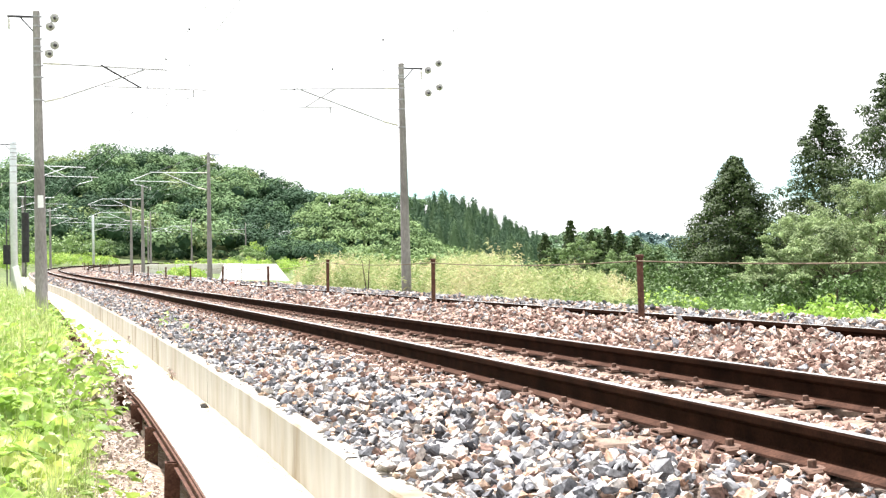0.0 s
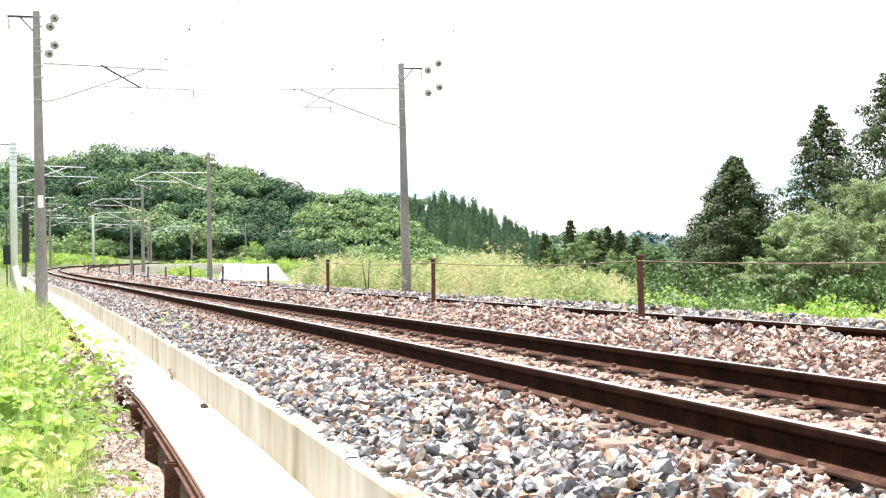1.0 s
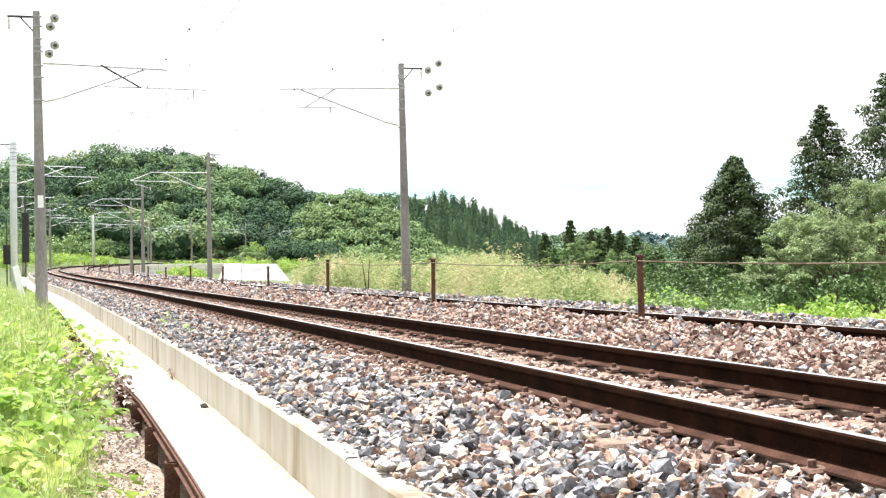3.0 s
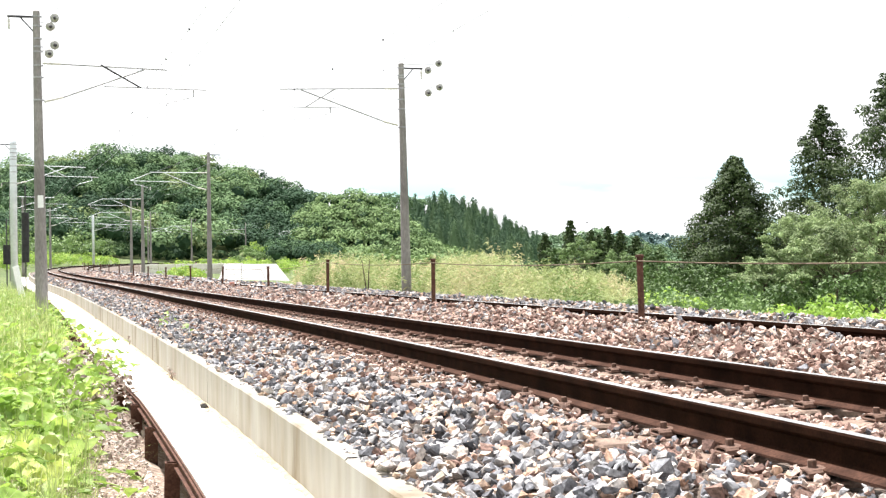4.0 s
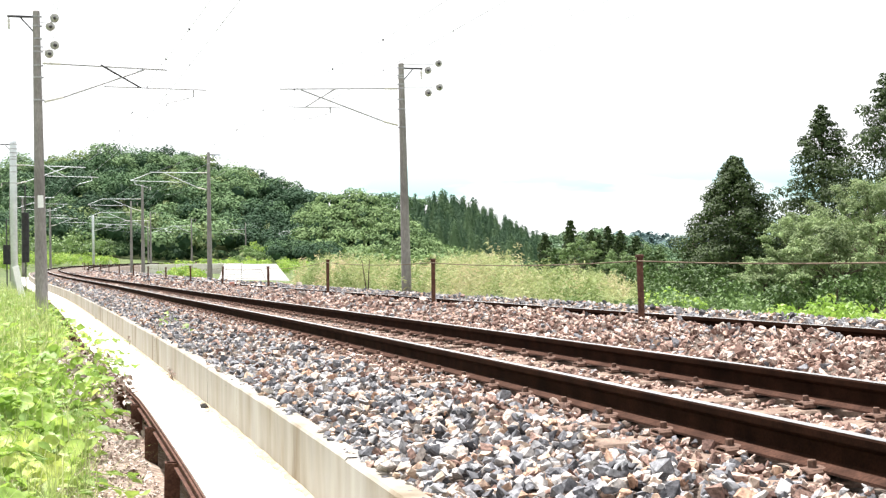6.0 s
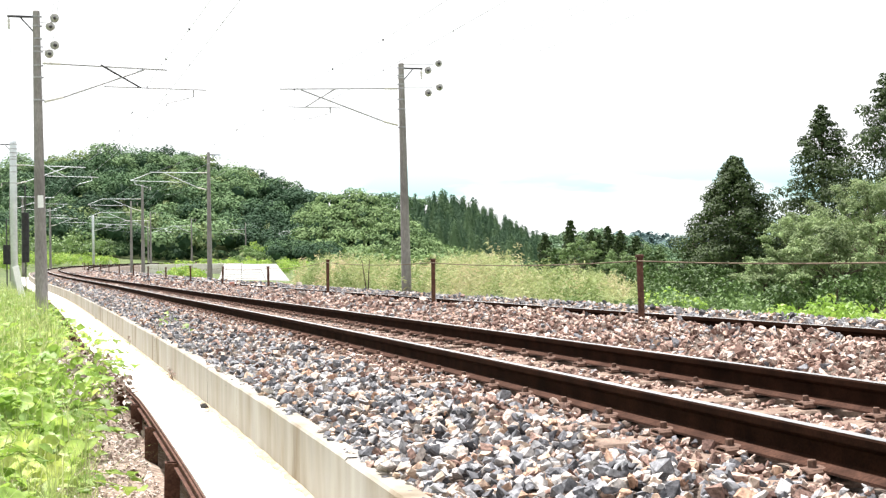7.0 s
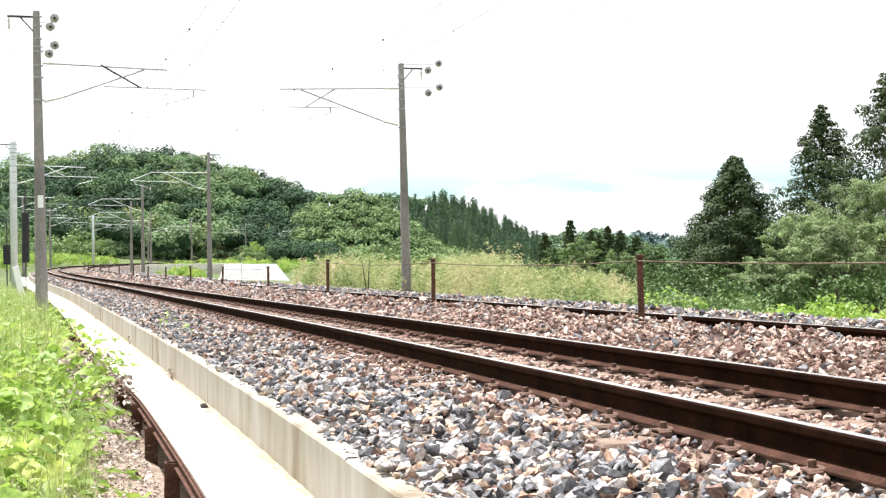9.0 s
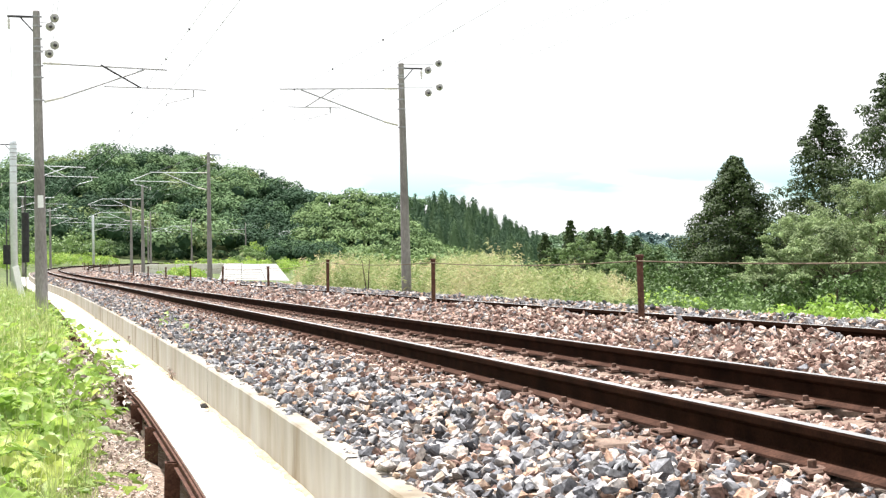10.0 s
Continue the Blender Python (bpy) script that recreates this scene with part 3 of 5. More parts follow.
def cone_wood(name, base, tall, count, leaf, mats, label, rng):
    """Far conifers: a dark spire under ragged tiers of drooping sprays."""
    n = len(base)
    k = 7
    ang = np.arange(k) * 2 * math.pi / k
    cone_v = np.concatenate([np.stack([np.cos(ang), np.sin(ang), 0 * ang], -1), [[0, 0, 1]]])
    cone_f = np.array([(i, (i + 1) % k, k) for i in range(k)])
    wide = rng.uniform(0.26, 0.36, n)
    v1, f1 = bits(cone_v, cone_f, base + np.stack([0 * tall, 0 * tall, tall * 0.1], -1), np.stack([tall * wide * 0.8, tall * wide * 0.8, tall * 0.86], -1), np.tile(np.eye(3), (n, 1, 1)))
    t = rng.uniform(0, 1, (n, count)) ** 1.15
    a = rng.uniform(0, 2 * math.pi, (n, count))
    lump = 0.82 + 0.22 * np.sin(t * 34 + a * 2 + rng.uniform(0, 6, (n, 1)))
    r = ((1 - t) ** 0.52 * 0.96 + 0.04) * (tall * wide)[:, None] * rng.uniform(0.72, 1.08, (n, count)) * lump
    o = np.stack([base[:, None, 0] + r * np.cos(a), base[:, None, 1] + r * np.sin(a), base[:, None, 2] + tall[:, None] * (0.08 + 0.92 * t)], -1).reshape(-1, 3)
    nrm = np.stack([np.cos(a), np.sin(a), 0.75 + 0 * a], -1).reshape(-1, 3) + rng.normal(size=(n * count, 3)) * 0.16
    sz = leaf * rng.uniform(0.6, 1.3, (n * count, 1)) * np.array([[1, 1, 1]])
    v2, f2 = bits(TUFT_V, np.array([(0, 1, 2), (0, 2, 3)]), o, sz, facing(rng, nrm))
    v, f = gather([(v1, f1), (v2, f2)])
    tone = rng.integers(0, len(mats), n)
    fm = np.concatenate([np.repeat(tone, k), np.repeat(tone, count * 2)])
    return tagged(new(name, fast_mesh(name, v, f, mats, False, fm)), label, "woods", kind="stuff")


def on_hill(rng, i, n, lo, hi, t0=0.0, t1=1.05):
    """Places on a hill's front slope between two bearings."""
    d, depth, tall, sky = HILLS[i]
    y = d - depth + depth * rng.uniform(t0, t1, n)
    x = bearing(rng.uniform(lo, hi, n)) * y
    z = ground_height(x, y)
    keep = z > np.maximum(hill_height(i, x, y), -7.2) - 0.5
    own = np.maximum(hill_height(i, x, y), -7.0)
    for j in range(len(HILLS)):
        if j != i:
            keep &= hill_height(j, x, y) < own + 0.4
    s, off = line_coords(x, y)
    keep &= (np.abs(off - 2.5) > 9) | (s > 312)
    return np.stack([x, y, z], -1)[keep]


def spaced(rng, p, gap):
    """Thins places so that no two stand closer than the gap."""
    keep = []
    cells = {}
    for i in range(len(p)):
        c = (int(p[i, 0] // gap), int(p[i, 1] // gap))
        close = [j for a in (-1, 0, 1) for b in (-1, 0, 1) for j in cells.get((c[0] + a, c[1] + b), ())]
        if all((p[i, 0] - p[j, 0]) ** 2 + (p[i, 1] - p[j, 1]) ** 2 > gap * gap for j in close):
            cells.setdefault(c, []).append(i)
            keep.append(i)
    return p[keep]


def crowns(p, r, rise):
    """Crown centres over their feet."""
    return p + np.stack([0 * r, 0 * r, r * rise], -1)


def build_woods():
    rng = np.random.default_rng(11)
    p = spaced(rng, on_hill(rng, 0, 12000, -60, 720, -0.12), 5.0)
    r = rng.uniform(2.8, 4.6, len(p)) * np.where(rng.uniform(size=len(p)) < 0.12, 1.3, 1.0)
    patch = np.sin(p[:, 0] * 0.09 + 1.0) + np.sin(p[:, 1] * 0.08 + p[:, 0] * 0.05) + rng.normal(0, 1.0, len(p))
    # shade in the fold beside the knoll, painted as darker crown tones
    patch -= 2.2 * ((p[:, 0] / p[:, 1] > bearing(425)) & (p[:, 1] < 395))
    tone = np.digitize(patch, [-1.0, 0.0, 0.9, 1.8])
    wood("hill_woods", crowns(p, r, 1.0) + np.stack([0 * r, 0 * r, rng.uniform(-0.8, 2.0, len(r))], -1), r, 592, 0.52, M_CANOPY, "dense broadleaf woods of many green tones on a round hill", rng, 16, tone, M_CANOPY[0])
    # lower crowns close the gaps along the crest
    p = spaced(rng, on_hill(rng, 0, 5000, -60, 640, 0.72, 1.12), 3.6)
    r = rng.uniform(2.4, 3.4, len(p))
    wood("crest_woods", crowns(p, r, 0.75), r, 156, 0.62, M_CANOPY[:3], "dense green trees along a hill crest", rng, 13)
    # dark trees at the foot of the knoll; their tone also paints its shaded gap
    y = rng.uniform(236, 250, 22)
    x = bearing(rng.uniform(488, 606, 22)) * y
    r = rng.uniform(1.7, 2.8, 22)
    wood("foot_trees", np.stack([x, y, ground_height(x, y) + r * 0.9 + 0.6], -1), r, 416, 0.32, M_CANOPY[:2], "dark green trees at the foot of a knoll", rng, 13)
    p = spaced(rng, on_hill(rng, 1, 6000, 490, 880), 2.5)
    r = rng.uniform(1.9, 3.0, len(p))
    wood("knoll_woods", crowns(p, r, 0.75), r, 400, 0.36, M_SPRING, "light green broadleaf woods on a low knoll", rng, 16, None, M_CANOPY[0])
    # broadleaf on the near end of the far slope, conifers on the rest
    p = spaced(rng, on_hill(rng, 2, 5000, 560, 965), 4.4)
    end = p[:, 0] / p[:, 1] < bearing(742) + 0.012 * np.sin(p[:, 1] * 0.1)
    b = p[end]
    r = rng.uniform(2.6, 4.2, len(b))
    wood("slope_woods", crowns(b, r, 1.3), r, 242, 0.55, M_CANOPY[:3], "green broadleaf woods at the end of a far slope", rng)
    p = p[~end]
    h = rng.uniform(11.0, 12.8, len(p)) * np.where(rng.uniform(size=len(p)) < 0.06, 1.25, 1.0)
    cone_wood("conifer_woods", p - np.array([0, 0, 1.0]), h, 420, 0.42, M_CONIFERS, "dark conifer plantation on a far slope", rng)
    p = spaced(rng, on_hill(rng, 3, 6000, 780, 1400, -0.6), 7.0)
    r = rng.uniform(3.2, 5.4, len(p))
    wood("far_woods", crowns(p, r, 0.8), r, 150, 1.0, M_FARCANOPY, "green woods on a distant hill", rng, 6)
    y = rng.uniform(190, 460, 150)
    x = y * rng.uniform(0.045, 0.26, 150)
    r = rng.uniform(2.2, 3.8, 150)
    p = np.stack([x, y, ground_height(x, y) + r * 0.8], -1)
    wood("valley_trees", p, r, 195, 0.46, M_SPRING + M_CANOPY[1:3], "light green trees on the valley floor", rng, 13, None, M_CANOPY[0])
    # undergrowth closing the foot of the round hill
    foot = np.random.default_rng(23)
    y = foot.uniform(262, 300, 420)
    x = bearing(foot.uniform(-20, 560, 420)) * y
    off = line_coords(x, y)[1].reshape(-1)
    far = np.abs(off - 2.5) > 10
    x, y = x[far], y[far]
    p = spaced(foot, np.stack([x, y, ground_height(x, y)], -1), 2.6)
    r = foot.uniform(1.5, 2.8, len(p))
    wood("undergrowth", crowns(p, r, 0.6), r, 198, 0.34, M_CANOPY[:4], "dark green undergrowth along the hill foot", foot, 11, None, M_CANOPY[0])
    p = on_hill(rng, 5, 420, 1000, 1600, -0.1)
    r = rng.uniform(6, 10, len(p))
    wood("distant_woods", crowns(p, r, 0.25), r, 60, 3.4, [M_HAZEWOOD], "wooded ridge far off, its haze painted in as blue-green", rng, 5)


build_woods()

# ---- crushed stone: real stones over the bed ----


def stone_shapes(rng, n, points):
    """Broken stones: hulls of points scattered over a rough block, so that they have flat faces and blunt corners. (verts, triangles), about 1 across."""
    out = []
    for _ in range(n):
        p = rng.normal(size=(points, 3))
        p /= np.linalg.norm(p, axis=1)[:, None]
        p /= (np.abs(p) ** 4).sum(1)[:, None] ** 0.25
        p *= rng.uniform(0.36, 0.50, (points, 1)) * np.array([1.05, 0.82, 0.66]) * rng.uniform(0.85, 1.15, 3)
        bm = bmesh.new()
        for c in p:
            bm.verts.new(c)
        got = bmesh.ops.convex_hull(bm, input=bm.verts[:])
        bmesh.ops.delete(bm, geom=list({g for g in got["geom_interior"] + got["geom_unused"] if isinstance(g, bmesh.types.BMVert)}), context="VERTS")
        bmesh.ops.triangulate(bm, faces=bm.faces[:])
        bm.verts.index_update()
        out.append((np.array([v.co[:] for v in bm.verts]), np.array([[v.index for v in f.verts] for f in bm.faces])))
        bm.free()
    return out


def clear_of_rails(off):
    ok = np.ones(len(off), bool)
    for r in (0.0, GAUGE, 3.8555, 3.8555 + GAUGE):
        ok &= np.abs(off - r) > (0.085 if r < 2 else 0.12)
    return ok


def strew(rng, s0, s1, o0, o1, per_m2, size, shapes, lift=0.0):
    """Stones of two sorts over a stretch of the bed: returns per sort lists of verts and triangles."""
    n = int((s1 - s0) * (o1 - o0) * per_m2)
    s, off = rng.uniform(s0, s1, n), rng.uniform(o0, o1, n)
    ok = clear_of_rails(off)
    s, off = s[ok], off[ok]
    n = len(s)
    sz = size * np.exp(rng.normal(0, 0.28, n))
    low = (np.abs(off - GAUGE / 2) < 0.5) | (np.abs(off) < 0.30) | (np.abs(off - GAUGE) < 0.24)
    sz = np.where(low, sz * 0.72, sz)
    lump = 0.02 * np.sin(s * 2.1 + off * 3.3) + 0.018 * np.sin(s * 5.3 - off * 2.2)
    dz = np.interp(off, BED_OFF, BED_TOP) - 0.022 + lump * np.where(low, 0.2, 1.0) + rng.uniform(-0.028, 0.026, n) * np.where(low, 0.6, 1.0) + lift
    o = on_line(s, off, dz)
    rust = np.interp(off, [-1.4, -0.6, -0.35, 0.2, 1.3, 3.2, 3.7, 5.0, 5.4, 7], [0.06, 0.12, 0.6, 0.97, 0.9, 0.85, 0.85, 0.6, 0.10, 0.05])
    rust = rust * np.interp(s, [15, 40], [1.0, 0.7])
    sort = rng.uniform(size=n) < rust
    which = rng.integers(0, len(shapes), n)
    t = turns(rng, n)
    flat = rng.uniform(size=n) < 0.7
    t[flat] = facing(rng, np.array([0, 0, 1.0]) + rng.normal(size=(int(flat.sum()), 3)) * 0.45)
    scale = sz[:, None] * rng.uniform(0.8, 1.25, (n, 3))
    res = {False: [], True: []}
    for k, (v, f) in enumerate(shapes):
        for kind in (False, True):
            m = (which == k) & (sort == kind)
            if m.any():
                res[kind].append(bits(v, f, o[m], scale[m], t[m]))
    return res


def build_ballast():
    rng = np.random.default_rng(3)
    good, plain = stone_shapes(rng, 18, 11), stone_shapes(rng, 14, 8)
    every = {False: [], True: []}
    for args in ((-8.0, 3.0, -1.455, 6.9, 45, 0.10, plain), (3.0, 12, -1.455, 1.15, 430, 0.062, good), (12, 30, -1.455, 1.15, 250, 0.066, plain), (30, 50, -1.455, 1.15, 170, 0.08, plain),
                 (5.0, 18, 1.15, 3.75, 330, 0.062, plain), (18, 50, 1.15, 3.75, 125, 0.082, plain), (8, 50, 3.9, 6.9, 90, 0.085, plain),
                 (50, 115, -1.38, 6.9, 26, 0.15, plain)):
        for kind, got in strew(rng, *args).items():
            every[kind] += got
    for kind, mat, label in ((False, M_STONE, "grey crushed stone ballast of sharp-edged stones"), (True, M_RUSTSTONE, "rust-stained brown crushed stone ballast between the rails")):
        v, f = gather(every[kind])
        tagged(new("ballast", fast_mesh("ballast", v, f, mat)), label, "ballast", kind="stuff")
    # loose stones on top of the shoulder, each its own piece
    for k, (v, f) in enumerate(good):
        good[k] = fast_mesh("stone", v * 0.068, f, M_LOOSE)
    r = random.Random(8)
    for i in range(290):
        s, off = r.uniform(3.8, 8.5), r.uniform(-1.36, -0.35)
        dz = float(np.interp(off, BED_OFF, BED_TOP)) + r.uniform(0.004, 0.016)
        m = line_pose(s, off, dz, r.uniform(-40, 40), r.uniform(-40, 40), r.uniform(0, 360)) @ Matrix.Diagonal((r.uniform(0.7, 1.3), r.uniform(0.7, 1.3), r.uniform(0.7, 1.2), 1))
        part("stone", good[i % len(good)], None, TRACK_BED, m=m)


M_LOOSE = surface("loose_ballast", GREY_STOPS, source="object", rough=0.85, fine=30, fine_amount=0.4, bump=0.5, bump_scale=45, bump_dist=0.006, spec=0.25)
build_ballast()

# ---- steel edge of the trough ----


def build_edge():
    root = thing("steel_edging", pose(0, 0, 0), "rusty steel channel on short posts along the trough", "edging", kind="structure")
    prof = [(-2.036, -0.665), (-2.036, -0.585), (-2.044, -0.585), (-2.044, -0.60), (-2.056, -0.602), (-2.056, -0.610), (-2.046, -0.612), (-2.046, -0.653), (-2.07, -0.655), (-2.07, -0.665)]
    part("channel", sweep("channel", prof, np.arange(-8, 60, 0.5), M_POST, follow=trough_line), None, root)
    bm = bmesh.new()
    box(bm, 0, 0.045, -0.25, 0.10, 0.008, 0.52)
    box(bm, 0, -0.045, -0.25, 0.10, 0.008, 0.52)
    box(bm, 0.046, 0, -0.25, 0.008, 0.084, 0.52)
    box(bm, -0.045, 0, 0.006, 0.012, 0.10, 0.012)
    post = mesh_of(bm, "edging_post", M_POST)
    for i in range(22):
        s = -7.6 + 2.05 * i
        part("edging_post", post, None, root, m=line_pose(s, *map(float, trough_line(s, -2.075, -0.64)), 0, random.uniform(-3, 3), random.uniform(-4, 4)))


build_edge()

# ---- poles of the overhead line ----


def insulator_mesh():
    """A porcelain disc with its dark iron cap, its axis along y."""
    bm = bmesh.new()
    m = pose(0, 0, 0, 90, 0, 0)
    lathe(bm, [(0.02, -0.03), (0.05, -0.02), (0.055, -0.005), (0.085, -0.01), (0.09, 0.0), (0.12, -0.005), (0.127, 0.01), (0.11, 0.03), (0.05, 0.055)], 20, m)
    return mesh_of(bm, "insulator", M_GLAZE, True)


def cap_mesh():
    bm = bmesh.new()
    m = pose(0, 0, 0, 90, 0, 0)
    lathe(bm, [(0.05, 0.05), (0.045, 0.10), (0.02, 0.12)], 12, m)
    tube(bm, (0, 0.03, 0), (0, 0.2, 0), 0.014, 0.014, 6)
    return mesh_of(bm, "iron_cap", M_DARK)


M_GLAZE = surface("grey_glaze", [(0.3, (0.30, 0.29, 0.28)), (0.7, (0.46, 0.45, 0.44))], rough=0.2, scale=9, fine=30, fine_amount=0.15, bump=0.0)
INSULATOR_ME, CAP_ME = insulator_mesh(), cap_mesh()


def post_insulator(bm, a, b):
    """Ribbed part of a tube from a to b."""
    a, b = Vector(a), Vector(b)
    for i in range(5):
        p = a.lerp(b, (i + 0.5) / 5)
        d = (b - a).normalized() * 0.012
        tube(bm, p - d, p + d, 0.055, 0.045, 10)
    tube(bm, a, b, 0.03, 0.03, 8)
    return bm


def catenary_pole(s, off, side, steel, label, detailed=True, reach=3.5, shape=None, top=7.66, lean=0.0):
    """side 1: the track lies on the far side of the pole. In its space x points to the track, z counts from rail level."""
    base = -1.35
    mat = M_GALV if steel else M_POLE
    root = thing("overhead_line_pole", line_pose(s, off, 0.0, 0, 0, 0 if side > 0 else 180) @ Matrix.Translation((0, 0, base)) @ pose(0, 0, 0, 0, lean, 0), label, "utility pole", "poles of the overhead line")
    up = Matrix.Translation((0, 0, -base))
    seg = 20 if detailed else 10

    def add(name, bm, m, lab="", smooth=False):
        return part(name, bm, m, root, lab, smooth, up)

    bm = bmesh.new()
    lathe(bm, [(0.182, base), (0.17, 0), (0.094, top - 0.04), (0.088, top)] if not steel else [(0.19, base), (0.19, 7.64), (0.16, 7.70)], seg)
    for p in add("pole", bm, mat, "pale grey steel tube" if steel else "", True).data.polygons:
        p.use_smooth = len(p.vertices) == 4
    if detailed:
        for z in (top - 0.16, top - 0.42, 7.02, 6.80, 6.66, 6.28, 5.95, 5.33):
            bm = bmesh.new()
            r = 0.17 - 0.076 * z / (top - 0.04) if not steel else 0.19
            lathe(bm, [(r + 0.002, z - 0.022), (r + 0.009, z - 0.02), (r + 0.009, z + 0.02), (r + 0.002, z + 0.022)], 16)
            box(bm, 0.02, -(r + 0.022), z, 0.035, 0.05, 0.035)
            box(bm, r + 0.028, 0, z, 0.05, 0.03, 0.04)
            add("band", bm, M_ARM, "grey clamp band")
    # bracket on the field side with a hanging insulator
    bm = bmesh.new()
    box(bm, -0.38, 0, top - 0.17, 0.76, 0.06, 0.055, bevel=0.006)
    tube(bm, (-0.09, 0, top - 0.56), (-0.42, 0, top - 0.19), 0.018)
    add("top_bracket", bm, M_DARK)
    bm = bmesh.new()
    lathe(bm, [(0.012, 7.14), (0.035, 7.16), (0.04, 7.18), (0.02, 7.20), (0.045, 7.25), (0.045, 7.27), (0.02, 7.29), (0.045, 7.34), (0.045, 7.36), (0.012, 7.46)], 10, Matrix.Translation((-0.72, 0, top - 7.66)))
    add("hanging_insulator", bm, M_PORC, "", True)
    # bracket arms over the track
    arm = M_ARM if shape is CROSSED or (detailed and side > 0 and not steel) else M_GALV
    r = 0.024
    top0, top1, low, strut_x, strut_z, brace, bar, drop = shape
    bm = post_insulator(bmesh.new(), (0.14, 0, top0), (0.62, 0, top0 - 0.01))
    add("arm_insulator", bm, M_PORC)
    add("top_tube", tube(bmesh.new(), (0.60, 0, top0 - 0.01), (reach, 0, top1), r, r), arm)
    bm = post_insulator(bmesh.new(), (0.16, 0, low), (0.68, 0, low + 0.13))
    add("arm_insulator", bm, M_PORC)
    add("strut_tube", tube(bmesh.new(), (0.66, 0, low + 0.125), (strut_x, 0, strut_z), r, r), arm)
    add("brace", tube(bmesh.new(), (brace[0], 0, brace[1]), (brace[2], 0, brace[3]), 0.026, 0.022), M_DARK if not steel and side > 0 else arm)
    bm = tube(bmesh.new(), (bar[0], 0, bar[1]), (bar[2], 0, bar[3]), 0.017, 0.017)
    box(bm, drop, 0, bar[3] - 0.10, 0.035, 0.035, 0.22)
    add("steady_bar", bm, arm)
    away = -1 if drop > reach else 1
    bm = tube(bmesh.new(), (drop, 0, bar[3] - 0.2), (drop + away * 0.75, 0, bar[3] - 0.40), 0.013, 0.013, 6)
    tube(bm, (drop + away * 0.75, 0, bar[3] - 0.40), (drop + away * 0.78, 0, bar[3] - 0.48), 0.012, 0.012, 6)
    add("steady_arm", bm, arm)
    if detailed and not steel:
        for z in (7.50, 6.72):
            add("feeder_arm", tube(bmesh.new(), (0.10, 0, z - 0.02), (0.42 if side > 0 else -1.16, 0, z + 0.0), 0.010, 0.010, 8), M_ARM)
        for x, z in (((0.48, 7.61), (0.36, 7.37), (0.47, 6.86), (0.32, 6.62)) if side > 0 else ((-0.96, 7.30), (-1.35, 7.55), (-0.95, 6.52), (-1.36, 6.73))):
            disc = part("insulator", INSULATOR_ME, None, root, "grey porcelain disc insulator", m=up @ pose(x, 0, z, 10, 0, 14 if side > 0 else 180))
            part("iron_cap", CAP_ME, None, disc, "dark iron cap")
    if not steel and side > 0 and detailed:
        bm = bmesh.new()
        for a in range(-30, 30, 15):
            a0, a1 = radians(a - 90 + 8), radians(a - 75 + 8)
            q = [bm.verts.new((0.156 * math.cos(b), 0.156 * math.sin(b), z)) for b, z in ((a0, 2.36), (a1, 2.36), (a1, 2.70), (a0, 2.70))]
            w = [bm.verts.new((v.co.x * 0.94, v.co.y * 0.94, v.co.z)) for v in q]
            bm.faces.new(q)
            bm.faces.new((q[3], q[2], w[2], w[3]))
            bm.faces.new((q[1], q[0], w[0], w[1]))
        add("plate", bm, M_WHITE, "white plate strapped to the pole")
    return root


# heights of the top tube, foot of the strut, its head, the brace, the steady bar and its drop
PLAIN = (6.35, 6.24, 5.29, 2.88, 6.23, (1.70, 6.34, 2.78, 5.72), (1.78, 5.74, 4.62, 5.69), 4.25)
CROSSED = (6.66, 6.58, 5.40, 3.50, 6.56, (2.35, 6.60, 3.35, 6.00), (2.15, 5.97, 3.95, 5.99), 2.52)
PULLED = (6.36, 6.36, 5.29, 2.75, 6.32, (3.50, 6.36, 4.80, 5.84), (1.75, 5.75, 4.80, 5.83), 4.55)
LEFT_POLES = [37.75, 77.0, 116.0, 147.0, 178.0, 212.0, 246.0]
RIGHT_POLES = [43.0, 82.5, 121.0, 158.0, 196.0, 234.0, 270.0, 300.0]
for i, s in enumerate(LEFT_POLES):
    catenary_pole(s, (-2.79, -3.04)[i] if i < 2 else -2.86, 1, s in (77.0, 212.0), "pale grey steel overhead line pole with tube brackets" if s in (77.0, 212.0) else "weathered concrete overhead line pole with bracket arms and insulators", i < 2, 3.9 if i == 1 else 3.52, PLAIN, 7.79 if i == 0 else 7.66, -0.45 if i == 0 else 0.0)
for i, s in enumerate(RIGHT_POLES):
    catenary_pole(s, (9.21, 8.75)[i] if i < 2 else 8.4, -1, False, "weathered concrete overhead line pole with bracket arms beside thicket" if i == 0 else "weathered concrete overhead line pole with bracket arms", i < 1, 4.22 if i == 0 else 3.6, CROSSED if i == 0 else PULLED, 7.52 if i == 0 else 7.66, 0.7 if i == 0 else 0.0)


# ---- wires of the overhead line ----


